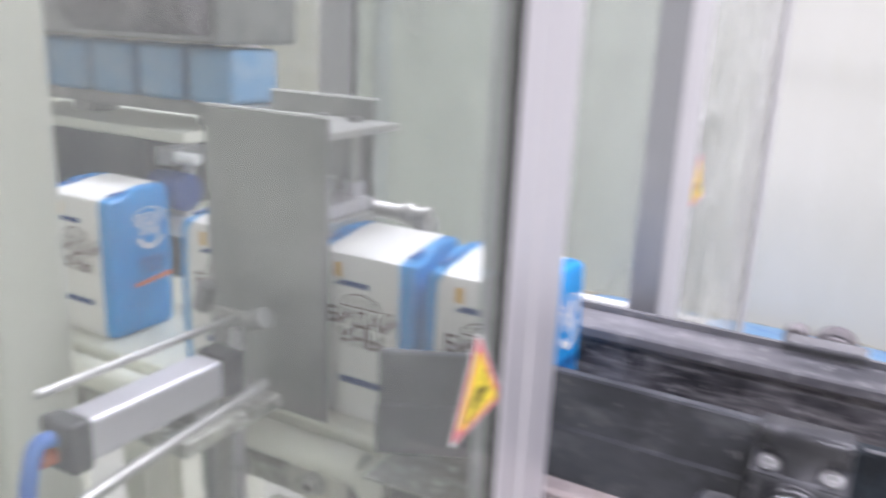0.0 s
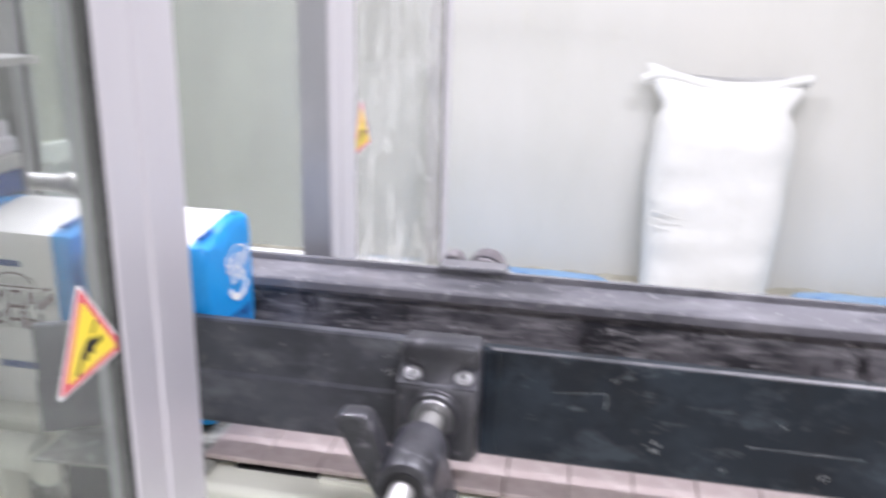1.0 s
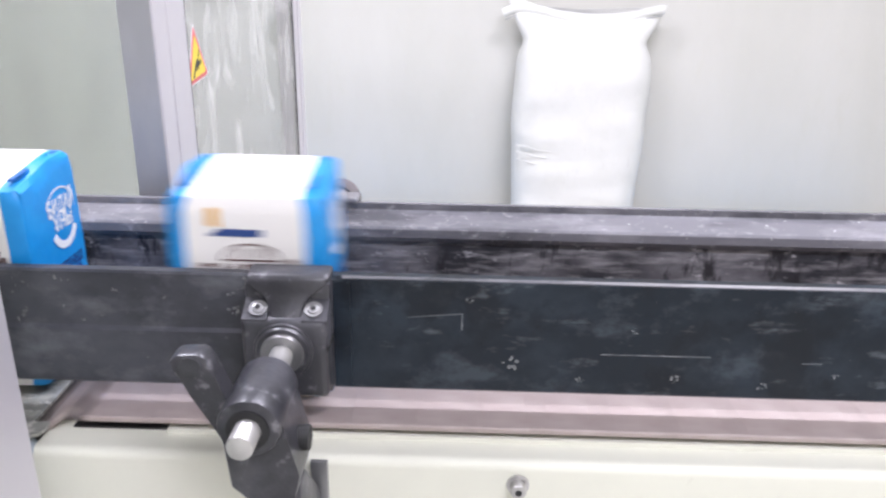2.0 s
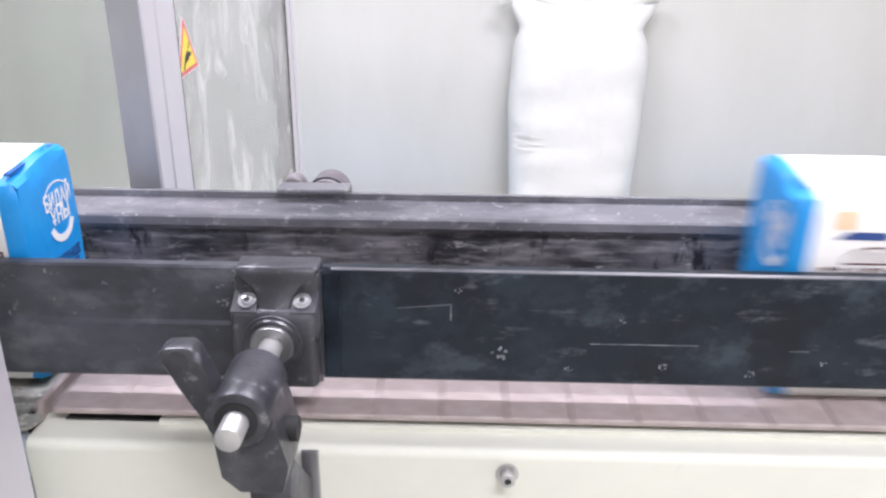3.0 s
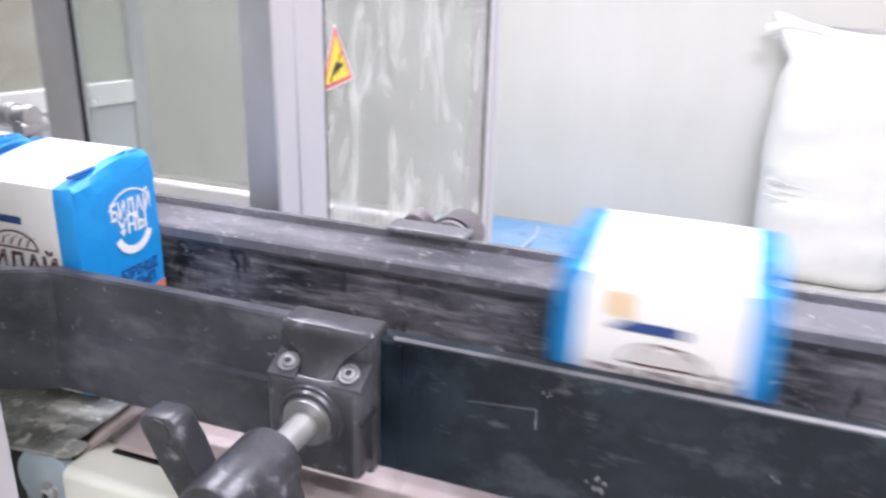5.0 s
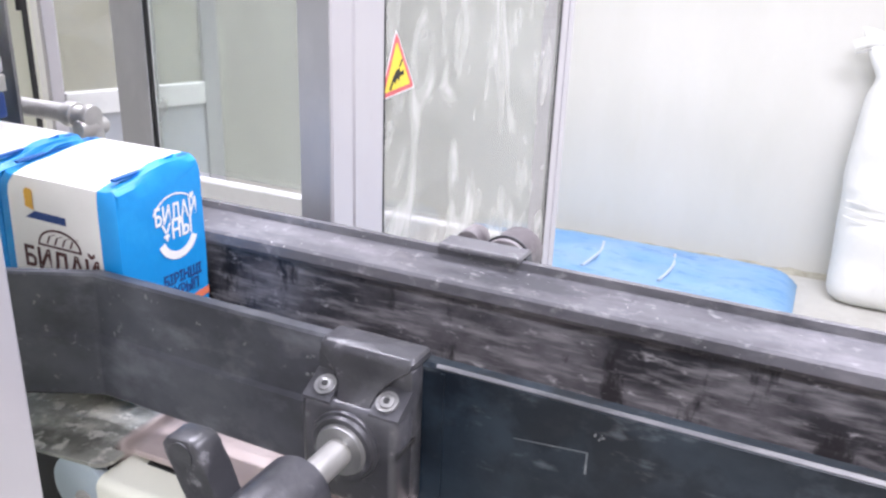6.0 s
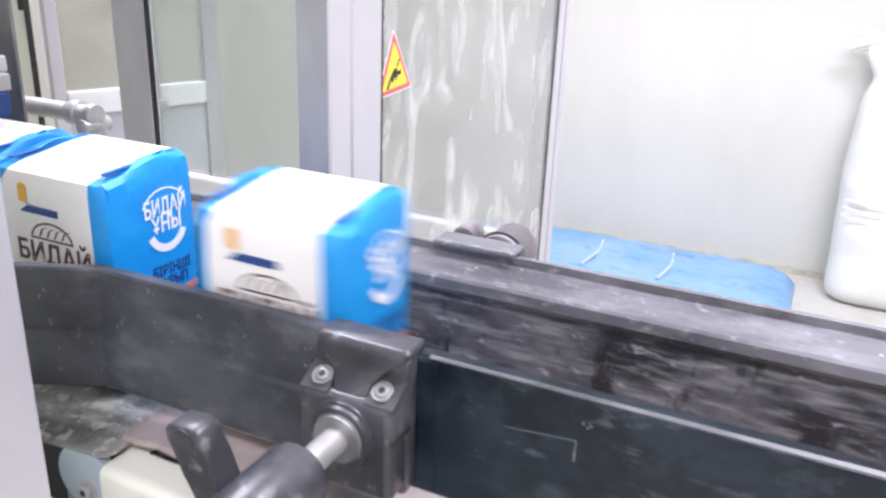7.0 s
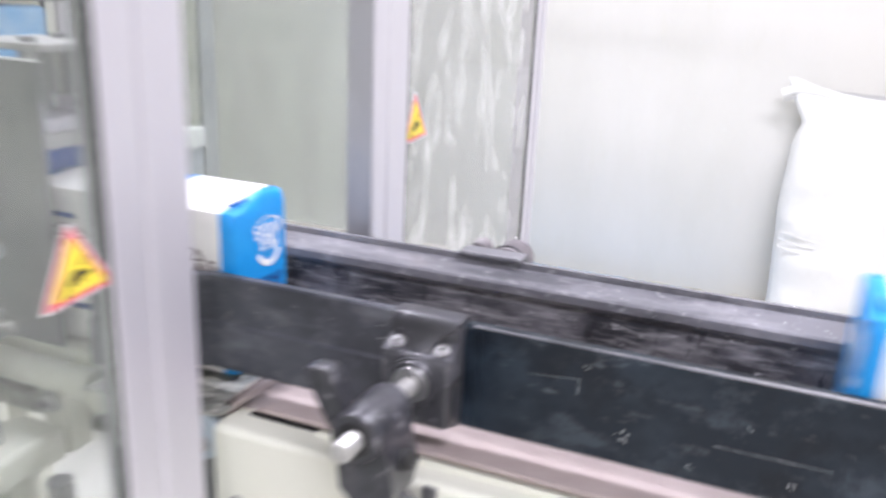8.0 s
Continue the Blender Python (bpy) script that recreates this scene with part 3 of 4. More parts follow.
# support block, widened in black to stand in for shade under the plate
part("plate_support", bx(-0.335, -0.218, 0.604, 0.78, 0.765, 0.8413), "rubber", plate)

# ---- slats of the running belt ----
PITCH, RAD = 0.0545, 0.026
SX0, SX1 = -0.168, 2.88
RUN = SX1 - SX0
LOOP = 2 * RUN + 2 * math.pi * RAD
COUNT = int(LOOP / PITCH)
PITCH = LOOP / COUNT
SPEED = 0.53
belt = thing("slat_belt", "brown-grey plastic slat belt, dusty", "belt")


def slat_pose(s):
    s %= LOOP
    zc = BELT - RAD
    if s < RUN:
        return pose(SX0 + s, 0.705, BELT, 0, 0, 0)
    s -= RUN
    if s < math.pi * RAD:
        a = s / RAD
        return pose(SX1 + RAD * math.sin(a), 0.705, zc + RAD * math.cos(a), 0, math.degrees(a), 0)
    s -= math.pi * RAD
    if s < RUN:
        return pose(SX1 - s, 0.705, zc - RAD, 0, 180, 0)
    a = math.pi + (s - RUN) / RAD
    return pose(SX0 + RAD * math.sin(a), 0.705, zc + RAD * math.cos(a), 0, math.degrees(a), 0)


slat_mesh = mesh_of("slat", box(bmesh.new(), -PITCH / 2 + 0.0005, PITCH / 2 - 0.0005, -0.0935, 0.0785, -0.0055, 0.0, bevel=0.0011, seg=1), "slat")
slats = []
for i in range(COUNT):
    ob = new("slat", slat_mesh)
    ob.parent, ob.matrix_basis = belt, slat_pose(i * PITCH)
    slats.append(ob)

# ---- guide rails ----
near_rail = thing("guide_rail", "black plastic guide rail with scratches and flour dust", "guide rail", "guide rails")
ny, nt_, nz0, nz1 = 0.635, 0.011, 0.870, 0.9725
prof = [(ny, nz0 + 0.002), (ny + 0.002, nz0), (ny + nt_, nz0), (ny + nt_, nz1), (ny + 0.0025, nz1), (ny, nz1 - 0.0025)]
part("rail_plate", extrude(bmesh.new(), prof, "x", 0.0, 2.95), "rail", near_rail)
# thin pale strip: the edge's highlight and its wear, both put into colour
part("worn_edge", extrude(bmesh.new(), [(ny + 0.0008, nz1 - 0.0016), (ny + 0.0026, nz1), (ny + 0.0026, nz1 + 0.0004), (ny + 0.0022, nz1 + 0.0004), (ny + 0.0005, nz1 - 0.0012)], "x", 0.062, 2.95), "worn_edge", near_rail)
# the infeed half is stepped along its middle and bent outwards at its end
step = [(ny - 0.0015, nz0 + 0.002), (ny, nz0), (ny + nt_, nz0), (ny + nt_, nz1), (ny + 0.003, nz1), (ny + 0.0015, nz1 - 0.002), (ny + 0.0015, nz0 + 0.053), (ny - 0.0015, nz0 + 0.050)]
bm = bmesh.new()
stations = [(-0.0002, 0.0, 0.0), (-0.2245, 0.0, 0.0), (-0.2275, -0.0008, 0.0), (-0.2305, -0.0024, 0.0), (-0.335, -0.054, 0.0)]
rings = [[bm.verts.new((x, u + dy, v)) for u, v in step] for x, dy, _ in stations]
for a, b in zip(rings, rings[1:]):
    for k in range(len(step)):
        bm.faces.new((a[k], a[(k + 1) % len(step)], b[(k + 1) % len(step)], b[k]))
bm.faces.new(rings[0])
bm.faces.new(rings[-1][::-1])
part("bent_plate", bm, "rail_dust_sheen", near_rail, "black rail plate bent outwards at its end")
part("edge_strip", bx(0.066, 0.0685, ny - 0.0012, ny, nz0 + 0.004, nz1 - 0.004), "rail", near_rail)
def chip(x, z, r, seed):
    """A ragged chipped patch of a few raised flakes."""
    rnd = random.Random(seed)
    bm = bmesh.new()
    for k in range(7):
        a, d = rnd.uniform(0, 6.28), r * rnd.uniform(0.25, 1.0)
        cx, cz, q = x + d * math.cos(a), z + d * math.sin(a) * 0.8, r * rnd.uniform(0.12, 0.34)
        pts = [(cx + q * rnd.uniform(0.5, 1.3) * math.cos(t), cz + q * rnd.uniform(0.5, 1.2) * math.sin(t)) for t in (0, 1.2, 2.4, 3.7, 5.0)]
        extrude(bm, pts, "y", ny - 0.0004, ny)
    return part("scuff", bm, chipped, near_rail)


chipped = material("chipped_plastic", (0.16, 0.165, 0.17), 0.7, spots=(((0.36, 0.36, 0.36), 300, 0.5, 0.62, (1, 1, 1), 0.8),))
for n, (x, z, r) in enumerate(((0.2, 0.898, 0.0075), (0.338, 0.889, 0.005), (0.41, 0.883, 0.0045), (0.165, 0.955, 0.003), (0.26, 0.884, 0.004), (0.30, 0.93, 0.0035), (0.47, 0.895, 0.004), (-0.03, 0.955, 0.004), (-0.028, 0.94, 0.006))):
    chip(x, z, r, n + 3)
scratch_mat = material("scratch_grey", (0.10, 0.11, 0.12), 0.6, spots=(((0.3, 0.31, 0.32), 40, 0.48, 0.6, (1, 1, 1), 0.8),))
for x0, x1, z, dz in ((0.275, 0.365, 0.9085, 0.0), (0.115, 0.16, 0.938, 0.004), (0.44, 0.456, 0.905, 0.0)):
    bm = extrude(bmesh.new(), [(x0, z), (x1, z + dz), (x1, z + dz + 0.0009), (x0, z + 0.0005)], "y", ny - 0.0004, ny)
    part("scratch", bm, scratch_mat, near_rail)
part("scratch", bx(0.159, 0.1602, ny - 0.0004, ny, 0.928, 0.942), scratch_mat, near_rail)

far_rail = thing("guide_rail", "black channel guide rail, its liner scuffed grey with flour", "guide rail", "guide rails")
lip = [(0.768, 0.9585), (0.7685, 0.9665), (0.771, 0.9685), (0.806, 0.9745), (0.8065, 0.9805), (0.8125, 0.9805), (0.8135, 0.952), (0.7755, 0.952), (0.7755, 0.9575)]
part("top_channel", extrude(bmesh.new(), lip, "x", -0.42, 2.95), "rail_top", far_rail)
part("liner", bx(-0.42, 2.95, 0.777, 0.789, 0.862, 0.9515), "liner", far_rail)
part("lower_bead", extrude(bmesh.new(), [(0.772, 0.853), (0.772, 0.859), (0.776, 0.8615), (0.789, 0.8615), (0.789, 0.853)], "x", -0.42, 2.95), "rail_top", far_rail)
part("rail_back", bx(-0.42, 2.95, 0.7895, 0.802, 0.866, 0.9515), "black", far_rail)


def wing_lever(root, ax, az):
    bm = bmesh.new()
    p = ((0.002, -0.050), (-0.014, -0.048), (-0.026, -0.026), (-0.046, 0.010), (-0.057, 0.028), (-0.059, 0.037), (-0.054, 0.042), (-0.036, 0.043), (-0.031, 0.039), (-0.026, 0.024), (-0.017, 0.000), (-0.006, -0.020))
    extrude(bm, [(ax + u * 0.92, az + v * 0.92 + 0.006) for u, v in p], "y", -0.130, -0.112)
    bmesh.ops.bevel(bm, geom=bm.edges[:], offset=0.0028, segments=2, affect="EDGES", profile=0.5)
    lever = part("wing_lever", bm, "knob", root, "black wing lever", smooth=True)
    part("dimple", rd((ax - 0.0405, -0.1308, az + 0.036), (ax - 0.0405, -0.1295, az + 0.036), 0.0075, seg=24), "black", lever)


def guide_clamp(m, label, ax=-0.001, az=-0.007, wing=True):
    """A rail clamp: moulded block, washer, cross rod, clamp head, wing lever, and arm down to the conveyor beam."""
    root = thing("rail_clamp", label, "clamp", "rail clamps", at=m)
    bm = bmesh.new()
    box(bm, -0.0345, 0.0335, -0.016, 0.0, -0.056, 0.042, bevel=0.003)
    box(bm, -0.0345, 0.0335, -0.036, -0.012, -0.050, 0.019, bevel=0.006, seg=3)
    box(bm, -0.0338, 0.0328, -0.012, 0.011, 0.0400, 0.0478, bevel=0.003, seg=3)
    # the rib in the middle widens upwards into the hood
    rings = []
    for z, hw, yf in ((0.004, 0.0125, -0.0368), (0.013, 0.0122, -0.0345), (0.020, 0.0128, -0.0300), (0.027, 0.0150, -0.0258), (0.033, 0.0195, -0.0225), (0.038, 0.0265, -0.0202), (0.0425, 0.0322, -0.0185), (0.0465, 0.0330, -0.0165), (0.0485, 0.0318, -0.0130)):
        c = min(0.004, hw * 0.3)
        rings.append([bm.verts.new(p) for p in ((-hw, 0.006, z), (-hw, yf + c, z), (-hw + c * 0.3, yf + c * 0.3, z), (-hw + c, yf, z), (hw - c, yf, z), (hw - c * 0.3, yf + c * 0.3, z), (hw, yf + c, z), (hw, 0.006, z))])
    for a, b in zip(rings, rings[1:]):
        for k in range(8):
            bm.faces.new((a[k], a[(k + 1) % 8], b[(k + 1) % 8], b[k]))
    bm.faces.new(rings[-1])
    bm.faces.new(rings[0][::-1])
    for sx in (-1, 1):
        a, b = sorted((sx * 0.0135, sx * 0.0335))
        extrude(bm, [(-0.0345, 0.0165), (-0.0345, 0.0185), (-0.016, 0.029), (-0.014, 0.0165)], "x", a, b)
    block = part("block", bm, "knob", root, smooth=True)
    # black bar paints the dark of a slit that is not cut
    part("slit", bx(0.0331, 0.0341, -0.035, -0.012, -0.0075, -0.0040), "rubber", block)
    for sx in (-1, 1):
        bolt(block, (sx * 0.0218, -0.0258, 0.0240), (0, -0.5, 0.87), 0.0048, 0.0022, "steel")
    bm = bmesh.new()
    rod(bm, (ax, -0.035, az), (ax, -0.0385, az), 0.0235, seg=48, bevel=0.001)
    rod(bm, (ax, -0.0385, az), (ax, -0.0415, az), 0.0215, 0.0205, seg=48)
    part("washer", bm, "knob", root, smooth=True)
    part("bush", rd((ax, -0.0415, az), (ax, -0.0445, az), 0.0172, 0.0160, seg=40), "steel", root, smooth=True)
    part("cross_rod", rd((ax, -0.0, az), (ax, -0.168 if wing else -0.095, az), 0.0090, seg=32, bevel=0.0015), "rod", root, "bright steel rod", smooth=True)
    # clamp head
    h0, h1 = (-0.083, -0.146) if wing else (-0.030, -0.074)
    bm = bmesh.new()
    rod(bm, (ax, h0, az), (ax, h1, az), 0.0215, seg=40, bevel=0.003)
    extrude(bm, [(ax - 0.0205, az - 0.002), (ax - 0.016, az - 0.05), (ax - 0.004, az - 0.062), (ax + 0.026, az - 0.062), (ax + 0.031, az - 0.04), (ax + 0.0215, az)], "y", h1 + 0.006, h0 - 0.007)
    head = part("clamp_head", bm, "knob" if wing else "knob_dusty", root, smooth=True)
    part("bore_ring", rd((ax, h1 + 0.0005, az), (ax, h1 - 0.0015, az), 0.0145, seg=32), "rubber", head)
    part("split_screw", rd((ax + 0.018, (h0 + h1) / 2, az - 0.026), (ax + 0.034, (h0 + h1) / 2, az - 0.026), 0.009, seg=24), "rubber", head)
    # wing lever
    if not wing:
        part("end_knob", rd((ax + 0.036, -0.035, az + 0.010), (ax + 0.036, -0.060, az + 0.010), 0.012, seg=28, bevel=0.003), "knob_dusty", root, smooth=True)
        part("hook_plate", bx(-0.030, 0.042, -0.012, 0.014, 0.0535, 0.0590, bevel=0.002), "rail_top", root)
        part("hook_web", bx(-0.030, 0.030, -0.014, -0.001, 0.040, 0.0545), "knob", root)
    else:
        wing_lever(root, ax, az)
    # arm to the beam
    bm = bmesh.new()
    if wing:
        extrude(bm, [(-0.125, az - 0.058), (-0.105, az - 0.058), (-0.054, az - 0.115), (-0.054, az - 0.16), (-0.075, az - 0.16), (-0.125, az - 0.1)], "x", ax - 0.003, ax + 0.028)
    else:
        extrude(bm, [(-0.067, az - 0.06), (-0.040, az - 0.06), (-0.040, -0.16), (-0.054, -0.16), (-0.067, -0.12)], "x", ax - 0.003, ax + 0.024)
    bmesh.ops.bevel(bm, geom=bm.edges[:], offset=0.003, segments=2, affect="EDGES", profile=0.5)
    part("arm", bm, "knob", root, smooth=True)
    part("mounting_plate", bx(ax + 0.020, ax + 0.034, -0.0540, -0.0505, -0.19, -0.097, bevel=0.001), "steel", root)
    return root


guide_clamp(pose(0.0213, ny, 0.931), "black guide rail clamp with steel rod and wing lever")
guide_clamp(pose(0.024, 0.8145, 0.927, 0, 0, 180), "black guide rail clamp with round head behind the channel rail", ax=0.000, az=0.034, wing=False)
part("clamp_spacer", bx(0.002, 0.058, 0.829, 0.865, 0.745, 0.83), "steel", conveyor)
stop = tagged(part("end_stop", bx(2.865, 2.885, 0.648, 0.766, 0.853, 0.95, bevel=0.003), "black"), "black plastic end stop on the conveyor", "end stop")
part("stop_arm", bx(2.885, 2.9, 0.646, 0.776, 0.9, 0.94), "steel", stop)


# ---- flour packs ----
PW, PD, PH = 0.125, 0.098, 0.186


def pack_surface():
    """A filled paper pack: flat-sided, soft edges, slight belly and creases. Returns a grid of rings."""
    nu, nv = 72, 26
    rings = []
    for j in range(nv + 1):
        v = j / nv
        z = PH * v
        inset = 0.0
        if v < 0.04:
            inset = 0.004 * (1 - v / 0.04)
        if v > 0.94:
            inset = 0.004 * ((v - 0.94) / 0.06) ** 1.8
        row = []
        for i in range(nu):
            a = 2 * math.pi * (i + 0.5) / nu
            c, s = math.cos(a), math.sin(a)
            k = 1 / max(abs(c), abs(s))
            x, y = c * k, s * k
            r = (abs(x) ** 24 + abs(y) ** 24) ** (-1 / 24)
            x, y = x * r * 1.02, y * r * 1.02
            belly = 1 + 0.018 * math.sin(math.pi * v)
            x, y = x * (PW / 2 - inset) * belly, y * (PD / 2 - inset) * belly
            w = 0.0014 * noise.noise((x * 30, y * 30, z * 22)) + 0.0007 * noise.noise((x * 90, y * 90, z * 60))
            row.append(Vector((x * (1 + w * 3), y * (1 + w * 3), z * (1 + 0.07 * v * y / PD))))
        rings.append(row)
    return rings


def pack_shell(keep):
    bm = bmesh.new()
    rings = pack_surface()
    nu = len(rings[0])
    cache = {}

    def vert(p):
        key = (round(p.x, 6), round(p.y, 6), round(p.z, 6))
        if key not in cache:
            cache[key] = bm.verts.new(p)
        return cache[key]
    quads = []
    for a, b in zip(rings, rings[1:]):
        for i in range(nu):
            quads.append((a[i], a[(i + 1) % nu], b[(i + 1) % nu], b[i]))
    # top and bottom: strips across, so that the colours end on a straight line
    for ring, lift in ((rings[-1], 0.003), (rings[0], 0.0)):
        half = nu // 2
        back = [ring[i] for i in range(half)]
        front = [ring[nu - 1 - i] for i in range(half)]
        m = 8
        for i in range(half - 1):
            for k in range(m):
                q = []
                for (ii, kk) in ((i, k), (i + 1, k), (i + 1, k + 1), (i, k + 1)):
                    t = kk / m
                    p = back[ii].lerp(front[ii], t)
                    edge = min(1, 6 * min(t, 1 - t)) * min(1, (PW / 2 - abs(p.x)) / 0.02 if abs(p.x) < PW / 2 else 0)
                    q.append(Vector((p.x, p.y, p.z + lift * max(0, edge) + (0.0012 * noise.noise((p.x * 40, p.y * 40, 1)) * max(0, edge) if lift else 0))))
                quads.append(tuple(q))
    for q in quads:
        cx = sum(p.x for p in q) / 4
        if keep(cx):
            vs = [vert(p) for p in q]
            if len(set(vs)) > 2:
                try:
                    bm.faces.new(list(dict.fromkeys(vs)))
                except ValueError:
                    pass
    return bm


def arc_strip(rx, ry, wx, wy, a0, a1, n=14):
    """A flat printed arc as one closed strip."""
    bm = bmesh.new()
    rows = []
    for z in (0.0, 0.0002):
        for fx, fy in ((rx, ry), (rx - wx, ry - wy)):
            rows.append([bm.verts.new((fx * math.cos(math.pi * (a0 + (a1 - a0) * k / n)), fy * math.sin(math.pi * (a0 + (a1 - a0) * k / n)), z)) for k in range(n + 1)])
    for a, b in ((0, 1), (1, 3), (3, 2), (2, 0)):
        for k in range(n):
            bm.faces.new((rows[a][k], rows[a][k + 1], rows[b][k + 1], rows[b][k]))
    for k in (0, n):
        bm.faces.new((rows[0][k], rows[1][k], rows[3][k], rows[2][k]))
    return bm


EDGE = PW / 2 - 0.0165
FRONT = -PD / 2 * 1.04 - 0.0006
SIDE = PW / 2 * 1.04


def press_on(ob, axis):
    """Bends flat print onto the bellied face of the pack."""
    m = ob.matrix_basis
    inv = m.inverted()
    half = (PW, PD)[axis] / 2
    for v in ob.data.vertices:
        p = m @ v.co
        lift = v.co.z + 0.0001
        p[axis] = math.copysign(half * 1.02 * (1 + 0.018 * math.sin(math.pi * min(1, p.z / PH))) * 1.006 + 0.0001 + lift, p[axis])
        v.co = inv @ p
    return ob


def flour_pack():
    root = thing("flour_pack", "white and blue paper pack of wheat flour standing on the conveyor", "flour pack", "flour packs")
    part("body", pack_shell(lambda x: abs(x) <= EDGE), "paper", root, smooth=True)
    for sx in (-1, 1):
        side = part("side_panel", pack_shell(lambda x: x * sx > EDGE), "blue", root, "bright blue printed side", smooth=True)
        # folded gusset at the top of the side: an outer flap with a lip that stands off the tucked paper
        e = PW / 2
        bm = bmesh.new()
        cols = []
        for k in range(9):
            y = -0.043 + 0.086 * k / 8
            zt = PH * (1 + 0.07 * y / PD)
            open_ = 0.0065 * math.sin(math.pi * min(1, max(0, (k - 1) / 7))) ** 2
            dip = 0.016 * (1 - abs(k - 3.2) / 5.2)
            cols.append([(e - 0.012 + open_ * 0.3, y, zt + 0.0005 + open_), (e - 0.004 + open_ * 0.5, y, zt + 0.0006 + open_ * 0.7), (e + 0.0008 + open_ * 0.2, y, zt - 0.003), (e + 0.0016, y, zt - 0.006 - dip)])
        vs = [[bm.verts.new((sx * x, y, z)) for x, y, z in c] for c in cols]
        ws = [[bm.verts.new((sx * (x - 0.0007), y, z - 0.0009)) for x, y, z in c] for c in cols]
        for a, b, c, d in zip(vs, vs[1:], ws, ws[1:]):
            for k in range(3):
                bm.faces.new((a[k], a[k + 1], b[k + 1], b[k]))
                bm.faces.new((c[k], c[k + 1], d[k + 1], d[k]))
            bm.faces.new((a[0], b[0], d[0], c[0]))
            bm.faces.new((a[3], b[3], d[3], c[3]))
        part("folded_flap", bm, "blue", side, smooth=True)
        bm = bmesh.new()
        for y0, y1, x0, dz in ((-0.012, 0.030, 0.0140, 0.0035), (-0.030, 0.006, 0.0125, 0.002)):
            zt0, zt1 = PH * (1 + 0.07 * y0 / PD), PH * (1 + 0.07 * y1 / PD)
            q = [(e - x0, y0, zt0 + 0.0006), (e - x0, y1, zt1 + 0.0006), (e - x0 + 0.006, y1 - 0.004, zt1 + 0.0012 + dz), (e - x0 + 0.006, y0 + 0.004, zt0 + 0.0012 + dz)]
            lo = [bm.verts.new((sx * x, y, z)) for x, y, z in q]
            hi = [bm.verts.new((sx * (x + 0.0004), y, z + 0.0008)) for x, y, z in q]
            bm.faces.new(lo)
            bm.faces.new(hi[::-1])
            for k in range(4):
                bm.faces.new((lo[k], lo[(k + 1) % 4], hi[(k + 1) % 4], hi[k]))
        part("tucked_edge", bm, "blue", side)
        # dark strip painting the shade inside the slit of the fold
        sl = part("fold_gap", extrude(bmesh.new(), [(-0.036, -0.0016), (0.042, 0.0036), (0.042, 0.0052), (-0.036, 0.0002)], "x", -0.0050, 0.0), "fold_shade", side)
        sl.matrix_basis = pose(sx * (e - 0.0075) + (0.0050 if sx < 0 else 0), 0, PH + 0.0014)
        # print on the blue side
        def on_side(y, z):
            return pose(sx * SIDE, sx * y, z, 90, 0, 90 * sx)
        ph = lettering("БИДАЙ", 0.020, on_side(0.014, 0.150), side, "print_white", width=0.047)
        ph2 = lettering("ҰНЫ", 0.019, on_side(0.014, 0.135), side, "print_white", width=0.034)
        bm = arc_strip(0.0235, 0.0235, 0.007, 0.007, 1.12, 1.88)
        arc = part("printed_arc", bm, "print_white", side)
        arc.matrix_basis = on_side(0.014, 0.134)
        bm = arc_strip(0.028, 0.025, 0.0014, 0.0014, 0.15, 0.85)
        arc = part("printed_arc", bm, "print_white", side)
        arc.matrix_basis = on_side(0.013, 0.142)
        lettering("БІРІНШІ", 0.013, on_side(0.016, 0.094), side, "print_navy", width=0.044)
        lettering("СҰРЫП", 0.013, on_side(0.016, 0.082), side, "print_navy", width=0.036)
        band = part("printed_band", extrude(bmesh.new(), [(-0.018, -0.006), (0.042, 0.0), (0.042, 0.007), (-0.018, 0.0)], "z", 0, 0.0002), "print_red", side)
        band.matrix_basis = on_side(0.004, 0.068)
    # print on the two white faces
    for sy in (-1, 1):
        def on_face(x, z):
            return pose(-sy * x, -sy * FRONT, z, 90, 0, 0 if sy < 0 else 180)
        ear = bmesh.new()
        extrude(ear, [(-0.0045, -0.006), (0.0045, -0.008), (0.0045, 0.008), (-0.001, 0.0095), (-0.0045, 0.007)], "z", 0, 0.0002)
        part("gold_mark", ear, "print_gold", root).matrix_basis = on_face(-0.025, 0.1635)
        part("navy_bar", extrude(bmesh.new(), [(-0.024, -0.0032), (0.020, -0.0036), (0.020, 0.0026), (-0.014, 0.0032)], "z", 0, 0.0002), "print_navy", root).matrix_basis = on_face(-0.006, 0.1515)
        # loaf drawn in brown lines
        loaf = bmesh.new()
        for k in range(16):
            a0, a1 = math.pi * k / 16, math.pi * (k + 1) / 16
            q = [(0.024 * math.cos(a0), 0.015 * math.sin(a0)), (0.024 * math.cos(a1), 0.015 * math.sin(a1)), (0.0222 * math.cos(a1), 0.0134 * math.sin(a1)), (0.0222 * math.cos(a0), 0.0134 * math.sin(a0))]
            extrude(loaf, q, "z", 0, 0.0002)
        for k in range(4):
            u = -0.0145 + 0.0085 * k
            for a, b, c, d in ((0.0, 0.002, 0.0035, 0.0085), (0.0035, 0.0085, 0.0095, 0.0105)):
                extrude(loaf, [(u + a, b), (u + a + 0.0018, b), (u + c + 0.0018, d), (u + c, d)], "z", 0, 0.0002)
        extrude(loaf, [(-0.024, -0.0008), (0.024, -0.0008), (0.024, 0.0008), (-0.024, 0.0008)], "z", 0, 0.0002)
        part("loaf_drawing", loaf, "print_brown", root, "brown line drawing of a loaf").matrix_basis = on_face(0.004, 0.1275)
        lettering("БИДАЙ", 0.024, on_face(0.004, 0.1135), root, "print_brown", width=0.083)
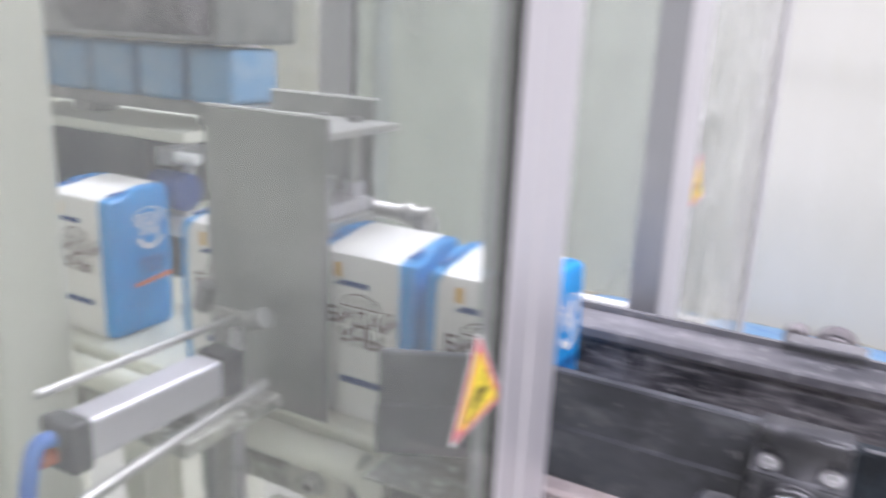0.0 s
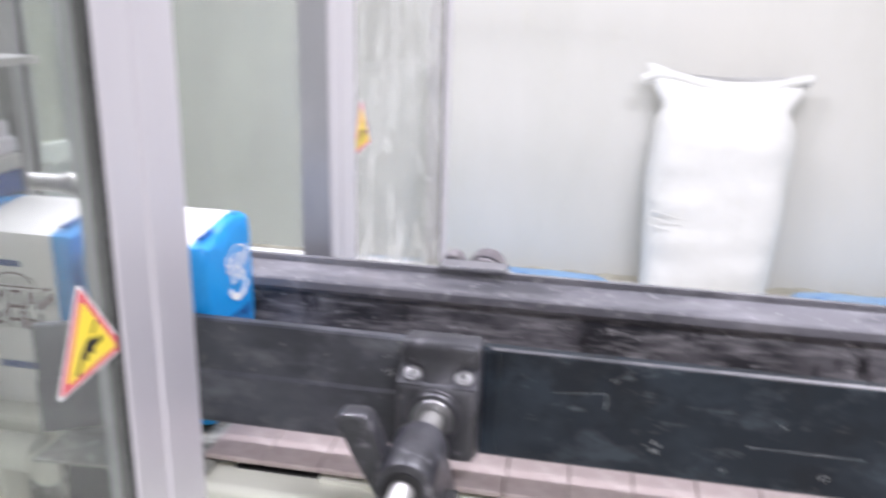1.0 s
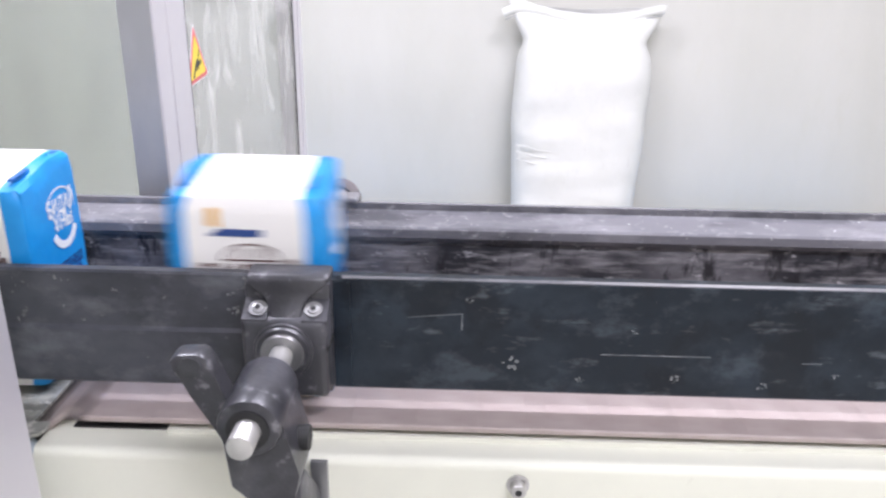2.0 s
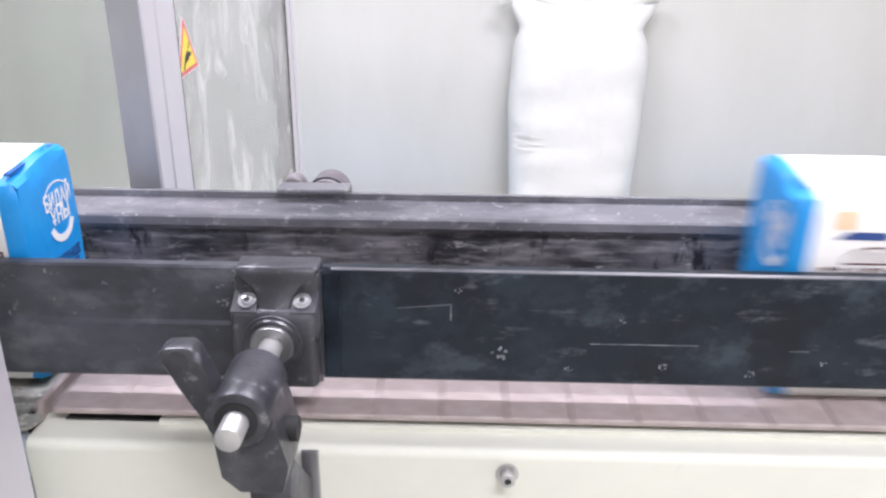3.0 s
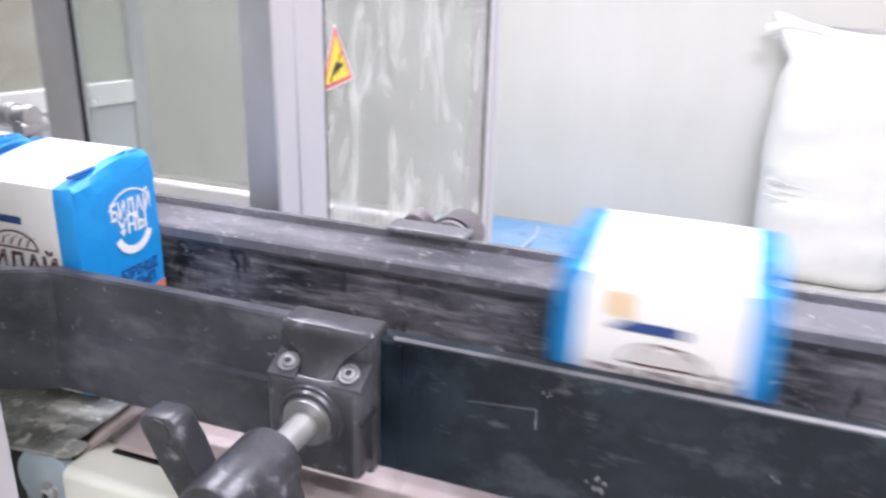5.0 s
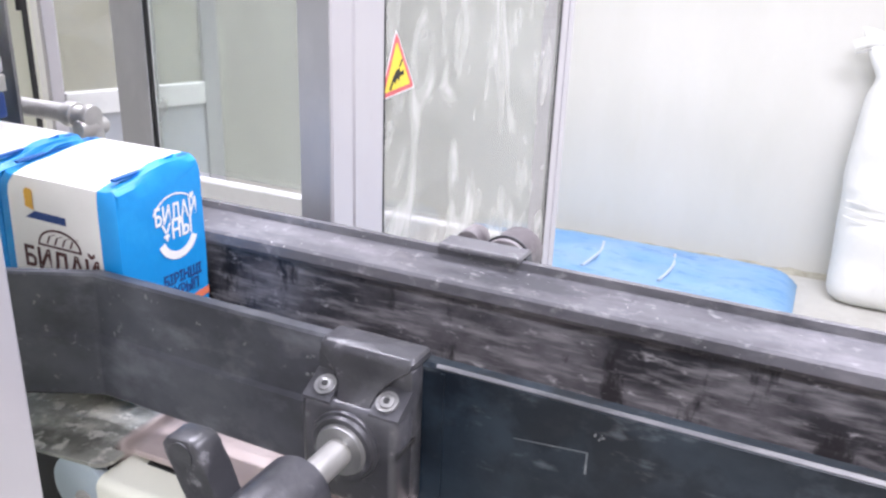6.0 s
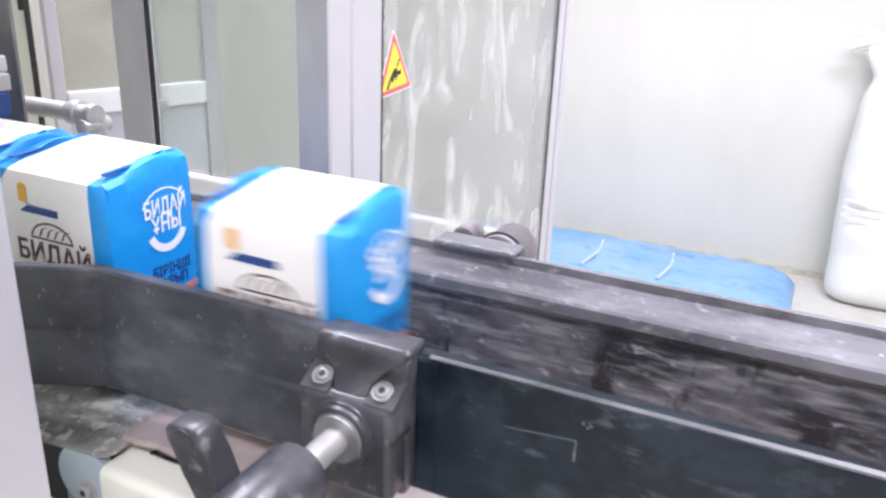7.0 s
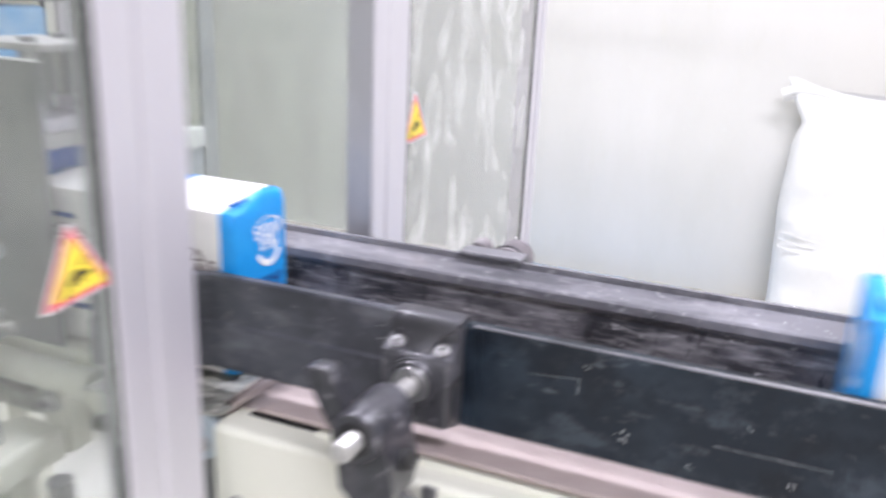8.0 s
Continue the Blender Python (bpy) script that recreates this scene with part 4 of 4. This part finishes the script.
        lettering("ҰНЫ", 0.024, on_face(0.004, 0.092), root, "print_brown", width=0.056)
        part("navy_bar", extrude(bmesh.new(), [(-0.026, -0.004), (0.026, -0.004), (0.026, 0.004), (-0.026, 0.004)], "z", 0, 0.0002), "print_navy", root).matrix_basis = on_face(0.004, 0.045)
    for ob in root.children_recursive:
        if ob.name.split(".")[0] in ("lettering", "printed_arc", "printed_band"):
            press_on(ob, 0 if abs(ob.matrix_basis.translation.x) > PW / 2 else 1)
        elif ob.name.split(".")[0] in ("gold_mark", "navy_bar", "loaf_drawing"):
            press_on(ob, 1)
    return root


first_pack = flour_pack()
first_pack.matrix_basis = pose(-0.26, 0.704, BELT)
packs = [first_pack] + [copy_thing(first_pack, pose(-0.5 - 0.235 * k, 0.704, BELT)) for k in range(6)]

# ---- packing machine inside the guard ----
infeed = thing("infeed_conveyor", "cream infeed conveyor inside the packing machine", "conveyor")
part("bed", bx(-2.1, -0.36, 0.632, 0.785, 0.80, 0.8485, bevel=0.006), "cream", infeed)
part("bed_rail", bx(-2.1, -0.37, 0.64, 0.67, 0.745, 0.80), "dusty_steel", infeed)
part("side_beam", rd((-2.1, 0.613, 0.823), (-0.37, 0.613, 0.823), 0.018, seg=28, bevel=0.003), "cream", infeed, smooth=True)
for x in (-1.6, -1.1, -0.57, -0.42):
    part("beam_bracket", bx(x - 0.018, x + 0.018, 0.60, 0.634, 0.735, 0.81, bevel=0.003), "cream", infeed)
part("side_beam", bx(-2.1, -0.37, 0.787, 0.82, 0.76, 0.842, bevel=0.008, seg=3), "cream", infeed)
for x in (-1.9, -0.7):
    for y in (0.62, 0.79):
        part("leg", bx(x - 0.02, x + 0.02, y - 0.018, y + 0.018, FLOOR, 0.765), "cream", infeed)
part("end_roller", rd((-0.358, 0.60, 0.815), (-0.358, 0.815, 0.815), 0.018), "cream", infeed, smooth=True)
bolt(infeed, (-0.42, 0.596, 0.80), (0, -1, 0), 0.009, 0.01)
bolt(infeed, (-0.52, 0.596, 0.79), (0, -1, 0), 0.009, 0.01)

press = thing("press_station", "stainless steel plate station over the pack line", "machine")
part("front_plate", bx(-0.596, -0.434, 0.634, 0.638, 0.842, 1.168, bevel=0.001), "steel", press, "dull stainless front plate")
part("back_plate", bx(-0.645, -0.490, 0.794, 0.798, 0.842, 1.172, bevel=0.001), "steel", press, "dull stainless back plate")
# white strips put the bright edge lines of both plates into colour
for x0, x1, y0, y1, z in ((-0.596, -0.434, 0.6335, 0.6385, 1.1685), (-0.645, -0.490, 0.7935, 0.7985, 1.1725)):
    part("floury_edge", bx(x0, x1, y0, y1, z, z + 0.0022), "white_bar", press, "thin white strip drawing the plate's bright top edge")
head = thing("pneumatic_press", "steel press with guide pins and a dark blue pad", "press")
part("bridge", bx(-0.600, -0.455, 0.662, 0.792, 1.176, 1.184, bevel=0.001), "rod", head, "floury steel bridge plate")
for x, y in ((-0.495, 0.68), (-0.495, 0.765), (-0.54, 0.765)):
    part("guide_pin", rd((x, y, 1.098), (x, y, 1.1765), 0.0065), "rod", head, smooth=True)
    part("pin_collar", rd((x, y, 1.100), (x, y, 1.116), 0.0115), "alu", head, smooth=True)
    part("pin_nut", rd((x, y, 1.184), (x, y, 1.190), 0.009, seg=6), "steel", head)
part("pusher", bx(-0.545, -0.478, 0.655, 0.775, 1.083, 1.10, bevel=0.003), "alu", head)
part("pusher_block", bx(-0.54, -0.473, 0.652, 0.772, 1.066, 1.083, bevel=0.002), "rod", head)
part("pusher_pad", bx(-0.532, -0.474, 0.66, 0.77, 1.040, 1.066, bevel=0.003), "print_navy", head, "dark blue pad")

finger = thing("tucking_finger", "steel post with dark blue roller and white block", "roller post")
part("post", rd((-0.835, 0.835, 0.80), (-0.835, 0.835, 1.062), 0.009), "rod", finger, smooth=True)
part("knob", rd((-0.835, 0.80, 1.068), (-0.78, 0.80, 1.068), 0.008, bevel=0.002), "white_bar", finger, smooth=True)
part("knob_block", bx(-0.85, -0.82, 0.79, 0.85, 1.055, 1.08, bevel=0.002), "steel", finger)
part("roller", rd((-0.86, 0.80, 1.02), (-0.80, 0.80, 1.02), 0.027, seg=32, bevel=0.003), "print_navy", finger, "dark blue roller", smooth=True)
part("roller_arm", bx(-0.842, -0.828, 0.80, 0.835, 1.012, 1.028), "steel", finger)
part("white_block", bx(-0.875, -0.80, 0.79, 0.846, 0.955, 0.985, bevel=0.004), "white_bar", finger, "white plastic block")
part("dark_block", bx(-0.87, -0.805, 0.79, 0.846, 0.895, 0.954, bevel=0.004), "black", finger)
part("foot", bx(-0.86, -0.81, 0.8205, 0.855, 0.77, 0.81, bevel=0.003), "steel", finger)

# cylinder on a bracket before the line
arm = thing("air_cylinder", "silver air cylinder on a rod frame with a blue hose", "air cylinder")
part("barrel", bx(-0.515, -0.480, 0.388, 0.535, 0.906, 0.943, bevel=0.004), "alu", arm)
part("end_cap", bx(-0.518, -0.477, 0.368, 0.388, 0.902, 0.946, bevel=0.004), "black", arm)
part("end_cap", bx(-0.518, -0.477, 0.535, 0.562, 0.902, 0.946, bevel=0.004), "black", arm)
part("red_fitting", rd((-0.503, 0.368, 0.915), (-0.503, 0.356, 0.915), 0.007), "print_red", arm)
part("tie_rod", rd((-0.474, 0.35, 0.880), (-0.488, 0.60, 0.893), 0.006), "rod", arm, smooth=True)
part("tie_rod", rd((-0.520, 0.37, 0.962), (-0.526, 0.60, 0.958), 0.004), "rod", arm, smooth=True)
part("upright", rd((-0.518, 0.592, 0.66), (-0.518, 0.592, 0.948), 0.007), "alu", arm, smooth=True)
part("cross_bar", rd((-0.575, 0.606, 0.955), (-0.495, 0.604, 0.958), 0.006), "rod", arm, smooth=True)
part("clamp_knob", rd((-0.505, 0.598, 0.958), (-0.482, 0.596, 0.968), 0.011), "steel", arm, smooth=True)
part("clamp_knob", rd((-0.575, 0.60, 0.958), (-0.565, 0.60, 0.985), 0.010), "steel", arm, smooth=True)
part("arm_plate", bx(-0.53, -0.465, 0.47, 0.60, 0.872, 0.8875, bevel=0.002), "dusty_steel", arm)
part("hose", tube(bmesh.new(), [(-0.500, 0.372, 0.930), (-0.502, 0.352, 0.925), (-0.512, 0.345, 0.85), (-0.53, 0.35, 0.74), (-0.53, 0.36, 0.66)], 0.007, 10), "blue_hose", arm, "blue air hose", smooth=True)
part("cylinder_block", bx(-0.512, -0.484, 0.50, 0.53, 0.8875, 0.906), "steel", arm)
part("support", bx(-0.515, -0.495, 0.535, 0.56, 0.655, 0.8725, bevel=0.003), "steel", arm)

table = thing("machine_table", "dirty green-grey machine table under the infeed conveyor, strewn with flour", "machine table")
part("table_top", bx(-1.05, -0.21, 0.10, 0.585, 0.625, 0.655, bevel=0.004), material("green_grey_plate", (0.15, 0.18, 0.165), 0.55, spots=(((0.09, 0.11, 0.10), 6, 0.45, 0.7, (1, 1, 1), 0.8), ((0.55, 0.53, 0.46), 11, 0.52, 0.66, (1, 1, 1), 0.8), ((0.7, 0.68, 0.62), 45, 0.58, 0.72, (1, 1, 1), 0.7))), table)
for x in (-1.0, -0.26):
    for y in (0.14, 0.54):
        part("leg", bx(x - 0.02, x + 0.02, y - 0.02, y + 0.02, FLOOR, 0.626), "cream", table)
part("guide_bar", bx(-0.46, -0.425, 0.16, 0.57, 0.655, 0.668, bevel=0.002), "steel", table)
for y in (0.25, 0.42):
    bolt(table, (-0.4425, y, 0.668), (0, 0, 1), 0.008, 0.008)
part("link_arm", bx(-0.36, -0.325, 0.25, 0.56, 0.70, 0.722, bevel=0.006, seg=3), "cream", table)
part("link_post", rd((-0.342, 0.53, 0.655), (-0.342, 0.53, 0.76), 0.013), "steel", table, smooth=True)
bolt(table, (-0.342, 0.30, 0.722), (0, 0, 1), 0.010, 0.012)
part("link_post", rd((-0.342, 0.30, 0.655), (-0.342, 0.30, 0.702), 0.012), "steel", table, smooth=True)

bracket = thing("sensor_bracket", "cream bracket with steel bolts beside the infeed conveyor", "bracket")
part("body", bx(-0.47, -0.40, 0.50, 0.595, 0.735, 0.775, bevel=0.006), "cream", bracket)
part("stem", rd((-0.44, 0.53, 0.70), (-0.44, 0.53, 0.80), 0.012), "steel", bracket, smooth=True)
bolt(bracket, (-0.43, 0.50, 0.755), (0, -1, 0), 0.01, 0.012)
part("support", bx(-0.46, -0.41, 0.52, 0.56, 0.655, 0.736, bevel=0.003), "cream", bracket)

# far side: carrier with blue cups over a dark beam
unit = thing("filling_unit", "grey filling unit with light blue cups over a dark beam", "machine", at=Matrix.Translation((0.006, 0.0021, 0.189)) @ Matrix.Diagonal((0.85, 0.85, 0.85, 1)))
part("beam", bx(-1.75, -1.12, 1.0, 1.2, 0.905, 1.045, bevel=0.005), "black", unit, "dark steel beam")
part("shelf", bx(-1.75, -1.0, 0.98, 1.22, 1.046, 1.066, bevel=0.004), "cream", unit)
for k in range(5):
    part("cup", bx(-1.55 + 0.125 * k, -1.445 + 0.125 * k, 1.04, 1.16, 1.110, 1.205, bevel=0.012, seg=3), "blue_part", unit)
part("cup_rail", bx(-1.55, -0.925, 1.06, 1.14, 1.085, 1.110, bevel=0.003), "steel", unit)
part("riser", bx(-1.40, -1.34, 1.07, 1.13, 1.066, 1.086), "steel", unit)
part("riser", bx(-1.06, -1.02, 1.07, 1.13, 1.066, 1.086), "steel", unit)
part("housing", bx(-1.55, -0.935, 1.0, 1.2, 1.212, 1.40, bevel=0.01, seg=3), "steel", unit)
part("motor", rd((-1.25, 0.985, 1.27), (-0.95, 0.985, 1.27), 0.045, seg=32, bevel=0.004), "knob_dusty", unit, smooth=True)
part("column", bx(-1.72, -1.58, 1.03, 1.17, -0.2223, 1.85, bevel=0.006), "cream", unit)
part("column", bx(-1.17, -1.13, 1.06, 1.14, -0.2223, 0.906), "cream", unit)

# cream column with cables
col = thing("machine_column", "cream-painted machine column with black cables, on the machine table", "machine column")
part("body", bx(-1.15, -0.705, 0.45, 0.54, 0.655, 1.7, bevel=0.012, seg=3), "cream", col)
part("cable", tube(bmesh.new(), [(-0.9, 0.442, 1.105), (-0.80, 0.440, 1.115), (-0.73, 0.442, 1.14), (-0.701, 0.446, 1.15)], 0.007, 8), "cable", col, "black cable", smooth=True)
part("cable", tube(bmesh.new(), [(-0.9, 0.442, 0.955), (-0.80, 0.440, 0.945), (-0.73, 0.442, 0.965), (-0.701, 0.446, 0.985)], 0.007, 8), "cable", col, "black cable", smooth=True)

# rod and cross clamp behind the packs
rodc = thing("rod_clamp", "steel rod with a cross clamp behind the pack line", "clamp")
part("rod", rd((-0.75, 0.835, 1.035), (-0.44, 0.835, 1.035), 0.010, seg=24, bevel=0.001), "rod", rodc, smooth=True)
bm = bmesh.new()
rod(bm, (-0.47, 0.835, 1.035), (-0.455, 0.835, 1.035), 0.0135, seg=24, bevel=0.002)
rod(bm, (-0.442, 0.835, 1.035), (-0.432, 0.835, 1.035), 0.0125, seg=24, bevel=0.002)
rod(bm, (-0.44, 0.82, 1.024), (-0.44, 0.855, 1.024), 0.009, seg=20, bevel=0.002)
part("cross_clamp", bm, "rod", rodc, smooth=True)
part("upright", rd((-0.44, 0.842, 0.80), (-0.44, 0.842, 1.03), 0.009), "rod", rodc, smooth=True)
part("foot", bx(-0.47, -0.41, 0.8205, 0.865, 0.77, 0.81, bevel=0.003), "steel", rodc)


# ---- what moves ----
def motions():
    """Packs advance in three pushes and run off on the belt, which starts at 1.1 s."""
    HOME = -0.37
    lead = [
        [(0, -0.214), (1.0, -0.214), (1.2, -0.212), (1.3, -0.199), (1.4, -0.155), (1.5, -0.124), (1.6, -0.104), (1.7, -0.090), (1.8, -0.068), (1.9, -0.019), (2.1, 0.092)],
        [(0, -0.355), (1.1, -0.355), (1.2, -0.348), (1.3, -0.328), (1.4, -0.283), (1.5, -0.256), (1.6, -0.250), (1.8, -0.244), (1.9, -0.228), (2.1, -0.206), (3.7, -0.206), (3.8, -0.204), (3.9, -0.183), (4.0, -0.145), (4.1, -0.127), (4.2, -0.103), (4.3, -0.073), (4.4, -0.030), (4.5, 0.022), (4.6, 0.070), (4.7, 0.122), (5.0, 0.291)],
        [(0, -0.545), (1.1, -0.545), (1.5, -0.49), (2.0, HOME), (3.6, HOME), (3.7, -0.345), (3.9, -0.311), (4.0, -0.274), (4.1, -0.258), (4.2, -0.246), (4.5, -0.228), (5.0, -0.224), (6.3, -0.228), (6.4, -0.212), (6.5, -0.173), (6.6, -0.130), (6.7, -0.106), (6.8, -0.089), (6.9, -0.067), (7.0, -0.026), (7.1, 0.025), (7.2, 0.079), (7.5, 0.236)],
        [(0, -0.797), (1.1, -0.797), (2.0, -0.60), (3.6, -0.60), (4.2, -0.385), (4.6, -0.358), (6.2, -0.358), (6.4, -0.342), (6.5, -0.301), (6.6, -0.258), (6.7, -0.246), (7.0, -0.241), (7.3, -0.238), (7.6, -0.226), (8.0, -0.220)],
    ]
    for k in range(3):
        back = -1.06 - 0.235 * k
        lead.append([(0, back), (1.1, back), (2.0, back + 0.23), (3.6, back + 0.23), (4.3, back + 0.45), (6.2, back + 0.45), (7.0, back + 0.68), (8.0, back + 0.68)])
    for ob, rows in zip(packs, lead):
        rows = list(rows)
        t, x = rows[-1]
        if x > 0:
            while t < 8.0 - 1e-6 and x + 0.25 * SPEED < 2.86:
                t, x = t + 0.25, x + 0.25 * SPEED
                rows.append((min(t, 8.0), x))
            if t < 8.0:
                rows.append((8.0, x))
        walk(ob, [(t, pose(x + 0.008 - 0.035 * max(0.0, min(x, 0.3)) - PW / 2, 0.704, BELT)) for t, x in rows])
    walk(head, [(t, pose(0, 0, dz)) for t, dz in ((0, -0.034), (0.2, -0.034), (0.3, -0.024), (0.4, -0.007), (0.5, 0.0), (8.0, 0.0))])
    for i, ob in enumerate(slats):
        rows = [(0, slat_pose(i * PITCH)), (1.1, slat_pose(i * PITCH))]
        for n in range(1, 139):
            t = 1.1 + 0.05 * n
            if t > 8.0:
                break
            rows.append((t, slat_pose(i * PITCH + SPEED * (t - 1.1) * (min(1, (t - 1.1) / 0.3) if t < 1.4 else 1))))
        walk(ob, rows)


motions()
